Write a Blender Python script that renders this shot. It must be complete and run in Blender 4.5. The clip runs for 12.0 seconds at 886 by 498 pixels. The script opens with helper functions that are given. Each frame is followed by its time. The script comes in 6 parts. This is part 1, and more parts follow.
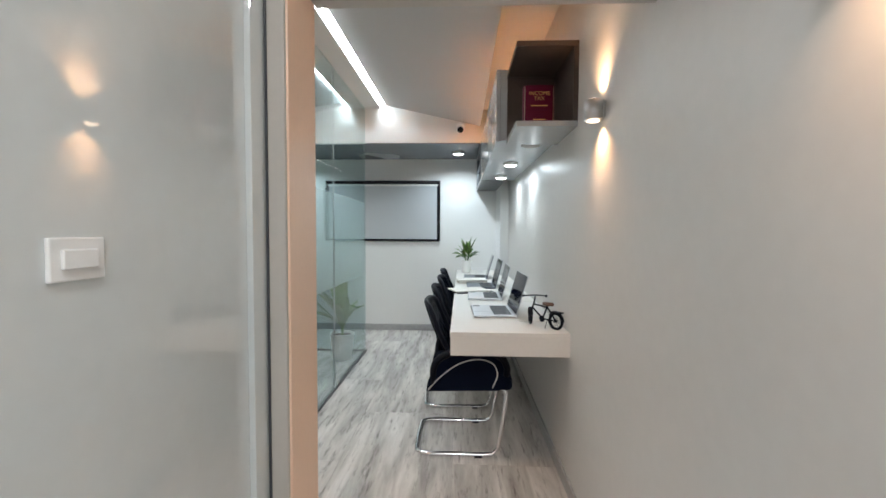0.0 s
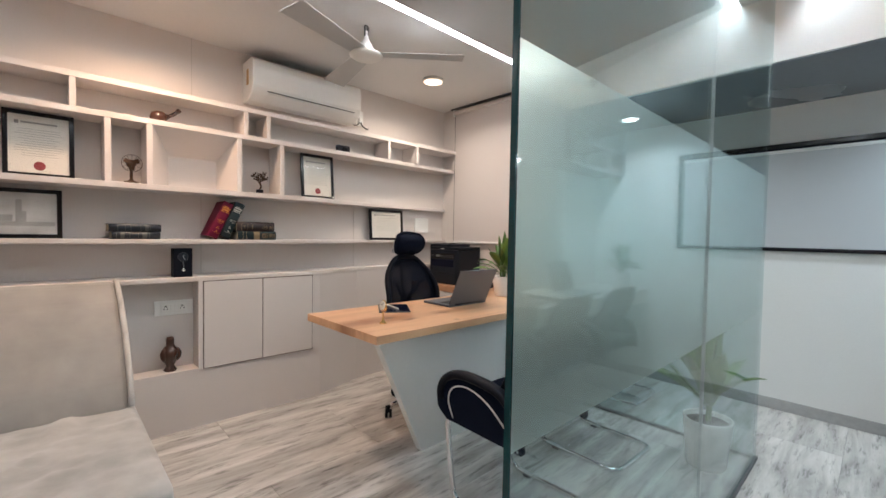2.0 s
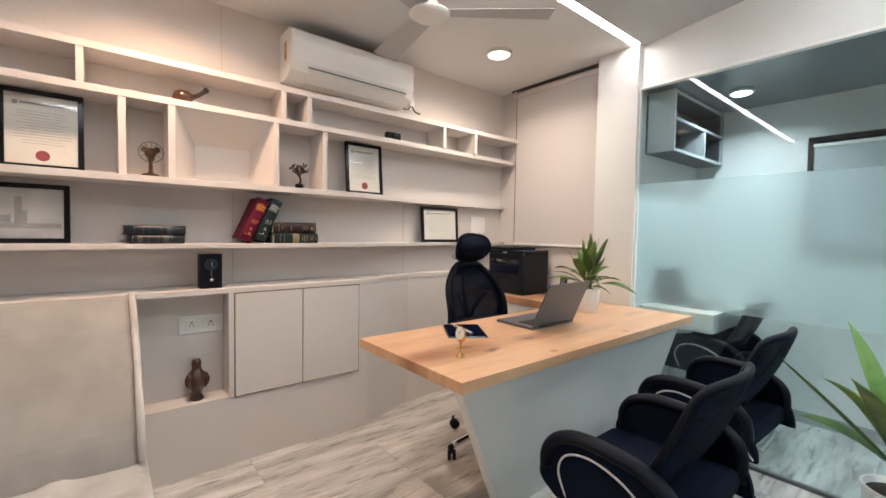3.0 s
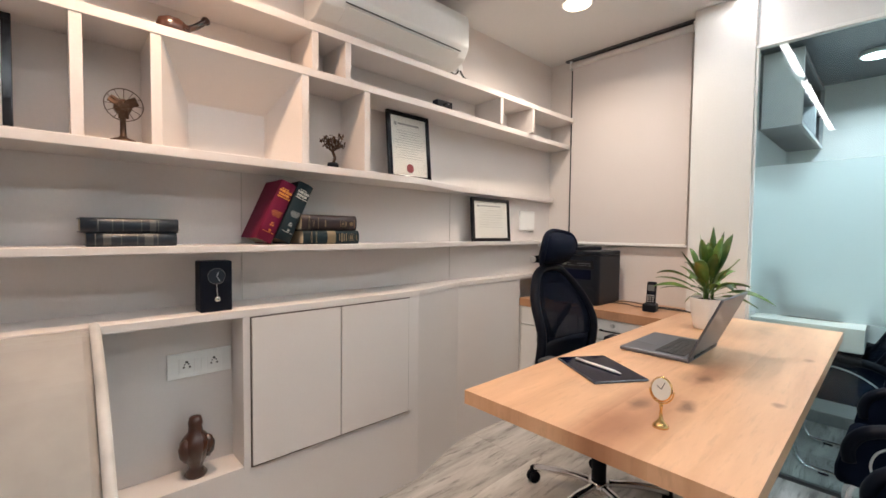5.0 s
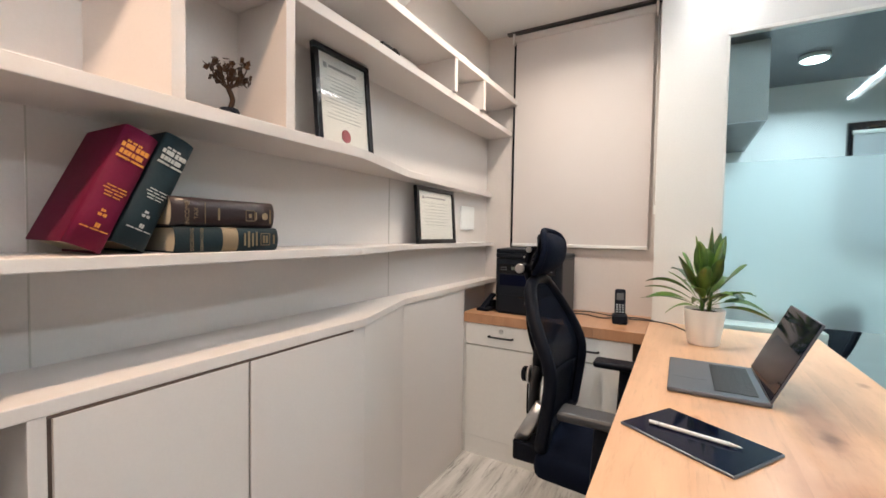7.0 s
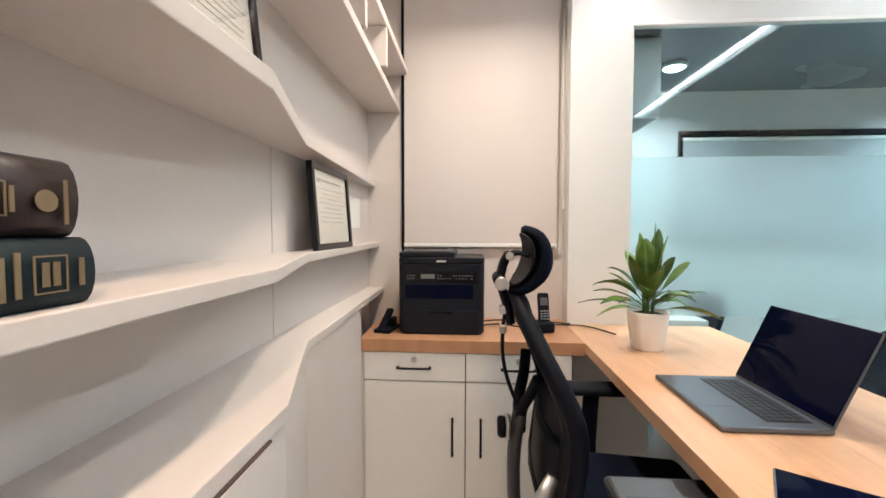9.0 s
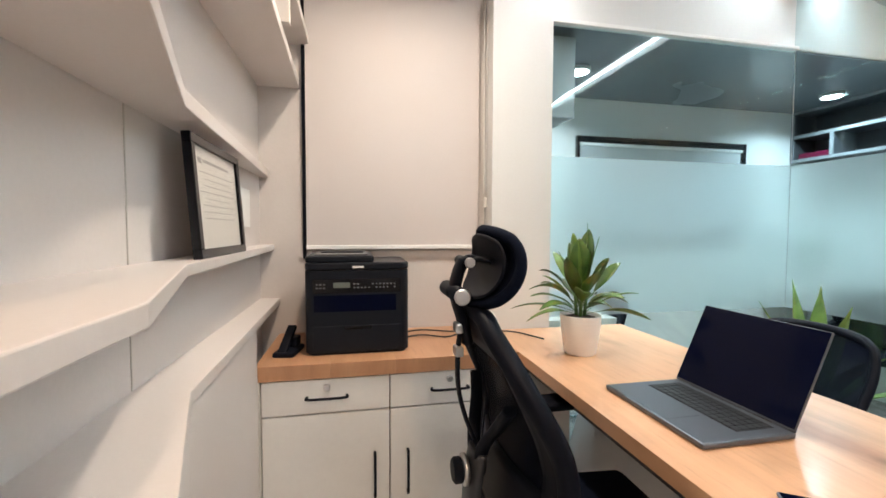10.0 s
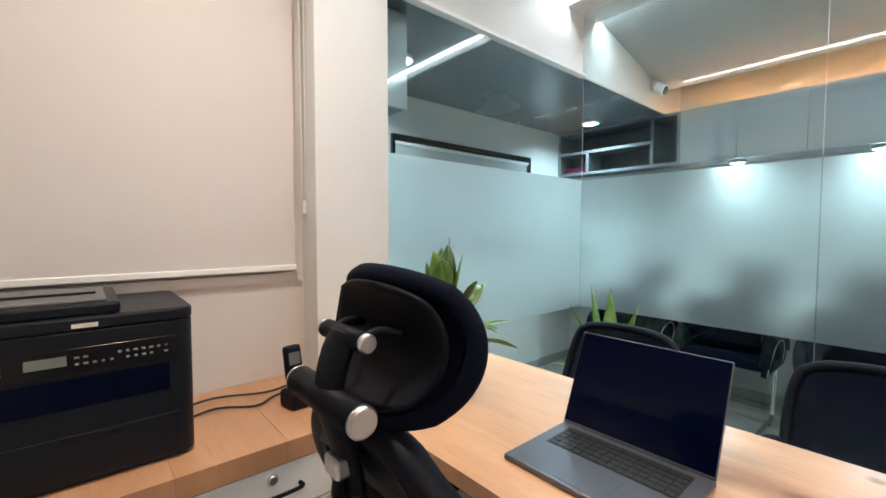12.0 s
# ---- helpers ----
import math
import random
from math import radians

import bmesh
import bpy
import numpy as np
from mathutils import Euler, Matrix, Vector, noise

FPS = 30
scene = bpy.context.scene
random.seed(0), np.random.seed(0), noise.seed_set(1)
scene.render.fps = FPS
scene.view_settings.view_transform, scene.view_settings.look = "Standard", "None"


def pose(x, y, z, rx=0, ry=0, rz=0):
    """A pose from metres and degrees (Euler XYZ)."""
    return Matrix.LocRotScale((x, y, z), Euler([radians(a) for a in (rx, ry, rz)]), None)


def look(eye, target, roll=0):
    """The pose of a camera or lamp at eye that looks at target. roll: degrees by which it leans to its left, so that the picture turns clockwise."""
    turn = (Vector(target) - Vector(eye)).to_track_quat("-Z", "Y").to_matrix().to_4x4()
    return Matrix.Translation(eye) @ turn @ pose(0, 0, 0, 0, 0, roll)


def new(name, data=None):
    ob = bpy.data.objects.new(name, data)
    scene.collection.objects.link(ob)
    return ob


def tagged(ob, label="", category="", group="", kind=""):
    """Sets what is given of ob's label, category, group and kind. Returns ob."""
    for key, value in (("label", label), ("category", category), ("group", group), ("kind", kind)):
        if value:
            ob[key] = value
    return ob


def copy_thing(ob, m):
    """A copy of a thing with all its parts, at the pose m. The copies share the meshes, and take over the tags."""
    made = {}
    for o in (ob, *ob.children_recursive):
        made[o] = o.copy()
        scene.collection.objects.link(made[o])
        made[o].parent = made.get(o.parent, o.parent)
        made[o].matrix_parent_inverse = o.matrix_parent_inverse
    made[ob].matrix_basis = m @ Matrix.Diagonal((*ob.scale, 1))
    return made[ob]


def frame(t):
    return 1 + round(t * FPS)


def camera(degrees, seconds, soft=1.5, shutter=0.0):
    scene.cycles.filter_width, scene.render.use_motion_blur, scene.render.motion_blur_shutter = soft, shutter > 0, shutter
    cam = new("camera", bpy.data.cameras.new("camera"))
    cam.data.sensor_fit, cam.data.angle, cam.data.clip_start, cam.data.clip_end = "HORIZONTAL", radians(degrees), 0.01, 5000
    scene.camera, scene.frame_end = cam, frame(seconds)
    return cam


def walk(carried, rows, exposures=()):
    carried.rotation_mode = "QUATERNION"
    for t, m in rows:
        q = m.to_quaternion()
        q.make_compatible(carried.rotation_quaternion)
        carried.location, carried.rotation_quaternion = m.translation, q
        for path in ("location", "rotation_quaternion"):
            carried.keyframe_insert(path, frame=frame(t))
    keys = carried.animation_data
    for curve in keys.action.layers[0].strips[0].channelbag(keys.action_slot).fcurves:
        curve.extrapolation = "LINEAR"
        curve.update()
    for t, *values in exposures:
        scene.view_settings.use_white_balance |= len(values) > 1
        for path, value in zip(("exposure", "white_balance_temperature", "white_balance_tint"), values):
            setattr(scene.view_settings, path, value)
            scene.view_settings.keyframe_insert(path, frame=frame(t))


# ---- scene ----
# ---- camera ----
cam = camera(93.7, 12.0, soft=1.6)
PATH = [
    (0, (0.017, 0.143, 1.226), (-0.068, 2.139, 1.139), 0.3),
    (0.5, (-0.002, 0.596, 1.195), (-0.34, 2.565, 1.117), 0.6),
    (1, (-0.091, 0.983, 1.218), (-0.881, 2.818, 1.121), 0.6),
    (1.5, (-0.206, 1.276, 1.188), (-1.434, 2.854, 1.112), 0.7),
    (2, (-0.517, 1.552, 1.173), (-1.969, 2.926, 1.104), 1.0),
    (2.5, (-0.828, 1.681, 1.169), (-2.36, 2.965, 1.104), 1.0),
    (3, (-1.03, 1.707, 1.195), (-2.577, 2.973, 1.113), 1.0),
    (3.6, (-1.298, 1.705, 1.186), (-2.835, 2.982, 1.106), 1.0),
    (5.5, (-1.935, 1.767, 1.167), (-3.341, 3.187, 1.086), 0.6),
    (6, (-2.081, 1.821, 1.165), (-3.39, 3.331, 1.084), 0.8),
    (6.5, (-2.258, 1.887, 1.168), (-3.421, 3.512, 1.087), 0.9),
    (8.5, (-2.881, 2.224, 1.162), (-3.262, 4.186, 1.087), 0.3),
    (9, (-2.987, 2.326, 1.179), (-3.126, 4.319, 1.089), 0.1),
    (9.5, (-3.069, 2.447, 1.183), (-2.937, 4.44, 1.086), 0.3),
    (10, (-3.117, 2.556, 1.181), (-2.708, 4.511, 1.089), 0.2),
    (10.5, (-3.138, 2.656, 1.182), (-2.472, 4.539, 1.098), -0.0),
    (11, (-3.129, 2.752, 1.192), (-2.228, 4.535, 1.109), -0.1),
    (11.5, (-3.121, 2.869, 1.216), (-2.002, 4.523, 1.12), 0.1),
    (12, (-3.108, 2.994, 1.232), (-1.8, 4.505, 1.136), 0.1),
]
walk(cam, [(t, look(eye, target, roll)) for t, eye, target, roll in PATH],
     exposures=[(0.0, 0.15, 6700, 11), (0.5, 0.14, 6600, 10), (1.0, 0.22, 6700, 11), (1.5, 0.14, 6400, 10), (2.5, 0.34, 6550, 11), (3.5, 0.42, 6650, 10), (5.5, 0.45, 6350, 9), (6.5, 0.50, 6250, 7), (8.5, 0.68, 6400, 7), (10.5, 0.56, 6400, 7), (12.0, 0.45, 6350, 7)])

# ---- light ----
world = bpy.data.worlds.new("world")
scene.world = world
world.use_nodes = True
world.node_tree.nodes["Background"].inputs[0].default_value = (0.75, 0.85, 1.0, 1)
world.node_tree.nodes["Background"].inputs[1].default_value = 0.05
scene.view_settings.exposure = 0.0
STRIP_CABIN, STRIP_HALL, STRIP_SLOT, COVE = 23.5, 31.0, 24.0, 76.0
WARM, COOL, PEACH = (1.0, 0.67, 0.44), (0.74, 0.90, 1.0), (1.0, 0.40, 0.14)


def lamp(name, x, y, z, watts, color, size=0.1, spread=150.0, turn=(0, 0, 0)):
    data = bpy.data.lights.new(name, "AREA")
    data.shape, data.size, data.energy, data.color, data.spread = "DISK", size, watts, color, radians(spread)
    ob = new(name, data)
    ob.matrix_world = pose(x, y, z, *turn)
    return ob


# ---- materials ----
def nodes_of(name):
    m = bpy.data.materials.new(name)
    m.use_nodes = True
    return m, m.node_tree.nodes, m.node_tree.links, m.node_tree.nodes["Principled BSDF"]


def mat(name, color, rough=0.5, metal=0.0, grain=40.0, vary=0.06, bump=0.02, blotch=1.5, stretch=(1, 1, 1), coat=0.0, sheen=0.0, piece=0.0, spec=0.5):
    """A surface with variation at two scales: broad blotches and a fine grain, with relief."""
    m, n, l, b = nodes_of(name)
    co = n.new("ShaderNodeTexCoord")
    mp = n.new("ShaderNodeMapping")
    mp.inputs["Scale"].default_value = stretch
    l.new(co.outputs["Object"], mp.inputs["Vector"])
    big, fine = n.new("ShaderNodeTexNoise"), n.new("ShaderNodeTexNoise")
    big.inputs["Scale"].default_value, big.inputs["Detail"].default_value = blotch, 3
    fine.inputs["Scale"].default_value, fine.inputs["Detail"].default_value = grain, 4
    for t in (big, fine):
        l.new(mp.outputs[0], t.inputs["Vector"])
    add = n.new("ShaderNodeMath")
    add.operation = "ADD"
    l.new(big.outputs["Fac"], add.inputs[0])
    l.new(fine.outputs["Fac"], add.inputs[1])
    last = add
    if piece:
        info = n.new("ShaderNodeObjectInfo")
        mul = n.new("ShaderNodeMath")
        mul.operation = "MULTIPLY_ADD"
        mul.inputs[1].default_value = piece
        l.new(info.outputs["Random"], mul.inputs[0])
        l.new(add.outputs[0], mul.inputs[2])
        last = mul
    ramp = n.new("ShaderNodeMapRange")
    ramp.clamp = False
    ramp.inputs["From Min"].default_value, ramp.inputs["From Max"].default_value = 0.6, 1.4
    ramp.inputs["To Min"].default_value, ramp.inputs["To Max"].default_value = 1 - vary, 1 + vary
    l.new(last.outputs[0], ramp.inputs["Value"])
    mix = n.new("ShaderNodeVectorMath")
    mix.operation = "SCALE"
    mix.inputs[0].default_value = color
    l.new(ramp.outputs[0], mix.inputs["Scale"])
    l.new(mix.outputs[0], b.inputs["Base Color"])
    rr = n.new("ShaderNodeMapRange")
    rr.clamp = False
    rr.inputs["From Min"].default_value, rr.inputs["From Max"].default_value = 0.1, 0.9
    rr.inputs["To Min"].default_value, rr.inputs["To Max"].default_value = max(0.02, rough - 0.05), min(1, rough + 0.05)
    l.new(big.outputs["Fac"], rr.inputs["Value"])
    l.new(rr.outputs[0], b.inputs["Roughness"])
    b.inputs["Metallic"].default_value = metal
    b.inputs["Specular IOR Level"].default_value = spec
    b.inputs["Coat Weight"].default_value = coat
    b.inputs["Coat Roughness"].default_value = 0.05
    if sheen:
        b.inputs["Sheen Weight"].default_value = sheen
    if bump:
        bp = n.new("ShaderNodeBump")
        bp.inputs["Strength"].default_value, bp.inputs["Distance"].default_value = bump, 0.01
        l.new(fine.outputs["Fac"], bp.inputs["Height"])
        l.new(bp.outputs[0], b.inputs["Normal"])
    return m


def glow(name, color, strength):
    m, n, l, b = nodes_of(name)
    b.inputs["Base Color"].default_value = (0.9, 0.9, 0.9, 1)
    b.inputs["Emission Color"].default_value = (*color, 1)
    b.inputs["Emission Strength"].default_value = strength
    return m


def clear_glass(name, tint, least=0.05):
    m, n, l, b = nodes_of(name)
    n.remove(b)
    tr, gl, mx = n.new("ShaderNodeBsdfTransparent"), n.new("ShaderNodeBsdfGlossy"), n.new("ShaderNodeMixShader")
    lw, pw, ma = n.new("ShaderNodeLayerWeight"), n.new("ShaderNodeMath"), n.new("ShaderNodeMath")
    lw.inputs["Blend"].default_value = 0.5
    pw.operation, pw.inputs[1].default_value = "POWER", 4.0
    ma.operation, ma.inputs[1].default_value, ma.inputs[2].default_value = "MULTIPLY_ADD", 0.75, least
    l.new(lw.outputs["Facing"], pw.inputs[0])
    l.new(pw.outputs[0], ma.inputs[0])
    tr.inputs[0].default_value = (*tint, 1)
    gl.inputs["Roughness"].default_value = 0.0
    l.new(ma.outputs[0], mx.inputs[0])
    l.new(tr.outputs[0], mx.inputs[1])
    l.new(gl.outputs[0], mx.inputs[2])
    l.new(mx.outputs[0], n["Material Output"].inputs[0])
    return m


def frosted_film(name):
    m, n, l, b = nodes_of(name)
    b.inputs["Base Color"].default_value = (0.83, 0.925, 0.93, 1)
    b.inputs["Transmission Weight"].default_value = 1.0
    b.inputs["Roughness"].default_value = 0.37
    b.inputs["IOR"].default_value = 1.28
    ts, mx = n.new("ShaderNodeBsdfTranslucent"), n.new("ShaderNodeMixShader")
    ts.inputs[0].default_value = (0.82, 0.89, 0.895, 1)
    mx.inputs[0].default_value = 0.08
    l.new(b.outputs[0], mx.inputs[1])
    l.new(ts.outputs[0], mx.inputs[2])
    l.new(mx.outputs[0], n["Material Output"].inputs[0])
    return m


def streaked(name, light, dark, scale, stretch, rough, contrast, fine=26.0, fine_min=0.52, bump=0.03, coat=0.0, knots=False):
    """Long streaks along one axis: vein-cut stone or timber."""
    m, n, l, b = nodes_of(name)
    co, mp, info = n.new("ShaderNodeTexCoord"), n.new("ShaderNodeMapping"), n.new("ShaderNodeObjectInfo")
    mp.inputs["Scale"].default_value = stretch
    off = n.new("ShaderNodeVectorMath")
    off.operation = "SCALE"
    off.inputs[0].default_value = (3.1, 7.7, 5.3)
    l.new(info.outputs["Random"], off.inputs["Scale"])
    plus = n.new("ShaderNodeVectorMath")
    l.new(co.outputs["Object"], plus.inputs[0])
    l.new(off.outputs[0], plus.inputs[1])
    l.new(plus.outputs[0], mp.inputs["Vector"])
    a, c = n.new("ShaderNodeTexNoise"), n.new("ShaderNodeTexNoise")
    a.inputs["Scale"].default_value, a.inputs["Detail"].default_value, a.inputs["Roughness"].default_value = scale, 6, 0.62
    a.inputs["Distortion"].default_value = 0.35
    c.inputs["Scale"].default_value, c.inputs["Detail"].default_value, c.inputs["Roughness"].default_value = fine, 5, 0.7
    for t in (a, c):
        l.new(mp.outputs[0], t.inputs["Vector"])
    ramp = n.new("ShaderNodeValToRGB")
    ramp.color_ramp.elements[0].position, ramp.color_ramp.elements[1].position = 0.5 - contrast, 0.5 + contrast
    ramp.color_ramp.elements[0].color, ramp.color_ramp.elements[1].color = (*dark, 1), (*light, 1)
    l.new(a.outputs["Fac"], ramp.inputs[0])
    cr = n.new("ShaderNodeMapRange")
    cr.inputs["From Min"].default_value, cr.inputs["From Max"].default_value = 0.30, 0.46
    cr.inputs["To Min"].default_value, cr.inputs["To Max"].default_value = fine_min, 1.0
    l.new(c.outputs["Fac"], cr.inputs["Value"])
    mul = n.new("ShaderNodeVectorMath")
    mul.operation = "SCALE"
    l.new(ramp.outputs[0], mul.inputs[0])
    l.new(cr.outputs[0], mul.inputs["Scale"])
    out = mul.outputs[0]
    if knots:
        # the dark heart of the boards and a few single knots, each a warped oval along the grain
        for cx, cy, hw, hl, low, warp in ((-2.185, 2.70, 0.085, 0.42, 0.62, 1.3), (-2.15, 3.22, 0.05, 0.26, 0.66, 1.3), (-2.20, 2.60, 0.05, 0.10, 0.70, 1.6), (-2.21, 2.78, 0.024, 0.050, 0.45, 1.4), (-2.12, 2.85, 0.020, 0.050, 0.34, 1.4), (-2.15, 3.10, 0.020, 0.045, 0.45, 1.4), (-1.97, 3.03, 0.015, 0.022, 0.50, 1.2), (-1.97, 3.58, 0.014, 0.022, 0.6, 1.2), (-2.39, 3.07, 0.012, 0.020, 0.7, 1.2)):
            om, on, wa, ln_, kq, kv = n.new("ShaderNodeMapping"), n.new("ShaderNodeTexNoise"), n.new("ShaderNodeVectorMath"), n.new("ShaderNodeVectorMath"), n.new("ShaderNodeMapRange"), n.new("ShaderNodeMixRGB")
            om.inputs["Scale"].default_value = (1 / hw, 1 / hl, 0)
            om.inputs["Location"].default_value = (-cx / hw - warp * 0.5, -cy / hl - warp * 0.5, -warp * 0.5)
            on.inputs["Scale"].default_value, on.inputs["Detail"].default_value = 0.35 / hw, 4
            wa.operation, wa.inputs[1].default_value = "MULTIPLY_ADD", (warp, warp, warp)
            ln_.operation, kv.blend_type = "LENGTH", "MULTIPLY"
            kv.inputs[2].default_value = (low, low * 0.84, low * 0.74, 1)
            kq.inputs["From Min"].default_value, kq.inputs["From Max"].default_value = 0.35, 1.25
            kq.inputs["To Min"].default_value, kq.inputs["To Max"].default_value = 1.0, 0.0
            l.new(co.outputs["Object"], om.inputs["Vector"])
            l.new(co.outputs["Object"], on.inputs["Vector"])
            l.new(on.outputs["Color"], wa.inputs[0])
            l.new(om.outputs[0], wa.inputs[2])
            l.new(wa.outputs[0], ln_.inputs[0])
            l.new(ln_.outputs["Value"], kq.inputs["Value"])
            l.new(out, kv.inputs[1])
            l.new(kq.outputs[0], kv.inputs[0])
            out = kv.outputs[0]
        vo = n.new("ShaderNodeTexVoronoi")
        mk = n.new("ShaderNodeMapping")
        mk.inputs["Scale"].default_value = (1.0, 0.6, 1.0)
        l.new(plus.outputs[0], mk.inputs["Vector"])
        wob = n.new("ShaderNodeTexNoise")
        wob.inputs["Scale"].default_value, wob.inputs["Detail"].default_value = 7.0, 4
        l.new(plus.outputs[0], wob.inputs["Vector"])
        mixw = n.new("ShaderNodeVectorMath")
        mixw.operation, mixw.inputs[1].default_value = "MULTIPLY_ADD", (0.22, 0.22, 0.22)
        l.new(wob.outputs["Color"], mixw.inputs[0])
        l.new(mk.outputs[0], mixw.inputs[2])
        l.new(mixw.outputs[0], vo.inputs["Vector"])
        vo.inputs["Scale"].default_value = 3.0
        kr = n.new("ShaderNodeMapRange")
        kr.inputs["From Min"].default_value, kr.inputs["From Max"].default_value = 0.02, 0.20
        kr.inputs["To Min"].default_value, kr.inputs["To Max"].default_value = 0.78, 1.0
        l.new(vo.outputs["Distance"], kr.inputs["Value"])
        m2 = n.new("ShaderNodeVectorMath")
        m2.operation = "SCALE"
        l.new(out, m2.inputs[0])
        l.new(kr.outputs[0], m2.inputs["Scale"])
        sm = n.new("ShaderNodeTexNoise")
        sm.inputs["Scale"].default_value, sm.inputs["Detail"].default_value, sm.inputs["Distortion"].default_value = 2.3, 5, 0.8
        l.new(mk.outputs[0], sm.inputs["Vector"])
        sr = n.new("ShaderNodeMapRange")
        sr.inputs["From Min"].default_value, sr.inputs["From Max"].default_value = 0.56, 0.74
        sr.inputs["To Min"].default_value, sr.inputs["To Max"].default_value = 1.0, 0.82
        l.new(sm.outputs["Fac"], sr.inputs["Value"])
        m4 = n.new("ShaderNodeVectorMath")
        m4.operation = "SCALE"
        l.new(m2.outputs[0], m4.inputs[0])
        l.new(sr.outputs[0], m4.inputs["Scale"])
        m2 = m4
        pr = n.new("ShaderNodeMapRange")
        pr.inputs["To Min"].default_value, pr.inputs["To Max"].default_value = 0.92, 1.06
        l.new(info.outputs["Random"], pr.inputs["Value"])
        m3 = n.new("ShaderNodeVectorMath")
        m3.operation = "SCALE"
        l.new(m2.outputs[0], m3.inputs[0])
        l.new(pr.outputs[0], m3.inputs["Scale"])
        out = m3.outputs[0]
    l.new(out, b.inputs["Base Color"])
    b.inputs["Roughness"].default_value = rough
    b.inputs["Coat Weight"].default_value = coat
    b.inputs["Coat Roughness"].default_value = 0.15
    bp = n.new("ShaderNodeBump")
    bp.inputs["Strength"].default_value, bp.inputs["Distance"].default_value = bump, 0.005
    l.new(c.outputs["Fac"], bp.inputs["Height"])
    l.new(bp.outputs[0], b.inputs["Normal"])
    return m


def leaf_material(name, green, pale):
    m, n, l, b = nodes_of(name)
    co, info = n.new("ShaderNodeTexCoord"), n.new("ShaderNodeObjectInfo")
    t = n.new("ShaderNodeTexNoise")
    t.inputs["Scale"].default_value, t.inputs["Detail"].default_value = 14, 3
    l.new(co.outputs["Object"], t.inputs["Vector"])
    add = n.new("ShaderNodeMath")
    add.operation = "MULTIPLY_ADD"
    add.inputs[1].default_value = 0.5
    l.new(info.outputs["Random"], add.inputs[0])
    l.new(t.outputs["Fac"], add.inputs[2])
    r = n.new("ShaderNodeValToRGB")
    r.color_ramp.elements[0].position, r.color_ramp.elements[1].position = 0.45, 1.05
    r.color_ramp.elements[0].color, r.color_ramp.elements[1].color = (*green, 1), (*pale, 1)
    l.new(add.outputs[0], r.inputs[0])
    l.new(r.outputs[0], b.inputs["Base Color"])
    b.inputs["Roughness"].default_value = 0.38
    b.inputs["Subsurface Weight"].default_value = 0.05
    return m


def woven_mesh(name, color, gaps):
    """Dark open weave: threads with see-through gaps."""
    m = mat(name, color, 0.8, grain=500, vary=0.35, bump=0.3, spec=0.12)
    n, l = m.node_tree.nodes, m.node_tree.links
    tr, mx = n.new("ShaderNodeBsdfTransparent"), n.new("ShaderNodeMixShader")
    mx.inputs[0].default_value = gaps
    l.new(n["Principled BSDF"].outputs[0], mx.inputs[1])
    l.new(tr.outputs[0], mx.inputs[2])
    l.new(mx.outputs[0], n["Material Output"].inputs[0])
    return m


M_PAINT = mat("white_wall_paint", (0.74, 0.74, 0.73), 0.55, grain=120, vary=0.03, bump=0.03, blotch=0.9)
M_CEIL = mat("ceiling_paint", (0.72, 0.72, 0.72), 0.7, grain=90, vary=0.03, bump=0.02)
# darker grey for the sloping ceilings; stands in for shade on the fan blades
M_CEILGREY = mat("pale_grey_ceilings_and_shaded_blades", (0.50, 0.505, 0.51), 0.6, grain=90, vary=0.03, bump=0.02)
M_BAYCEIL = mat("dark_grey_ceiling_laminate", (0.15, 0.17, 0.19), 0.25, grain=60, vary=0.05, bump=0.006)
M_LAM = mat("beige_laminate", (0.665, 0.618, 0.595), 0.42, grain=160, vary=0.025, bump=0.012, blotch=1.2)
M_LAMWALL = mat("beige_wall_paint", (0.665, 0.618, 0.594), 0.6, grain=110, vary=0.03, bump=0.03)
M_GLOSS = mat("glossy_grey_laminate", (0.64, 0.68, 0.68), 0.5, grain=30, vary=0.03, bump=0.0, blotch=1.0, coat=1.0, spec=0.2)
M_GLOSS.node_tree.nodes["Principled BSDF"].inputs["Coat IOR"].default_value = 2.5
M_GLOSS.node_tree.nodes["Principled BSDF"].inputs["Coat Roughness"].default_value = 0.012
M_SATIN = mat("satin_wall_laminate", (0.62, 0.60, 0.575), 0.37, grain=24, vary=0.03, bump=0.01, blotch=1.0)
M_JAMB = mat("peach_door_laminate", (0.88, 0.63, 0.475), 0.38, grain=70, vary=0.03, bump=0.01)
M_FRAME = mat("grey_door_frame", (0.50, 0.47, 0.43), 0.4, grain=70, vary=0.03, bump=0.01)
M_WHITE = mat("white_lacquer", (0.82, 0.82, 0.805), 0.3, grain=60, vary=0.025, bump=0.008)
M_COUNTER = mat("pale_counter_laminate", (0.70, 0.68, 0.65), 0.35, grain=60, vary=0.03, bump=0.01)
M_CABGREY = mat("grey_cabinet_laminate", (0.42, 0.44, 0.46), 0.22, grain=50, vary=0.03, bump=0.006, coat=0.3)
M_BROWN = mat("dark_brown_laminate_and_gap_shade", (0.085, 0.06, 0.05), 0.4, grain=60, vary=0.1, bump=0.01)
M_DARKIN = mat("charcoal_laminate", (0.06, 0.065, 0.075), 0.4, grain=60, vary=0.08)
M_FLOOR = streaked("vein_cut_stone_tile", (0.72, 0.70, 0.675), (0.33, 0.315, 0.30), 2.6, (4.2, 0.55, 1), 0.22, 0.19, fine=9.0, fine_min=0.42, coat=0.15)
M_JOINT = mat("tile_grout", (0.42, 0.41, 0.40), 0.8)
M_SKIRT = mat("grey_stone_skirting", (0.36, 0.36, 0.36), 0.3, grain=30, vary=0.15)
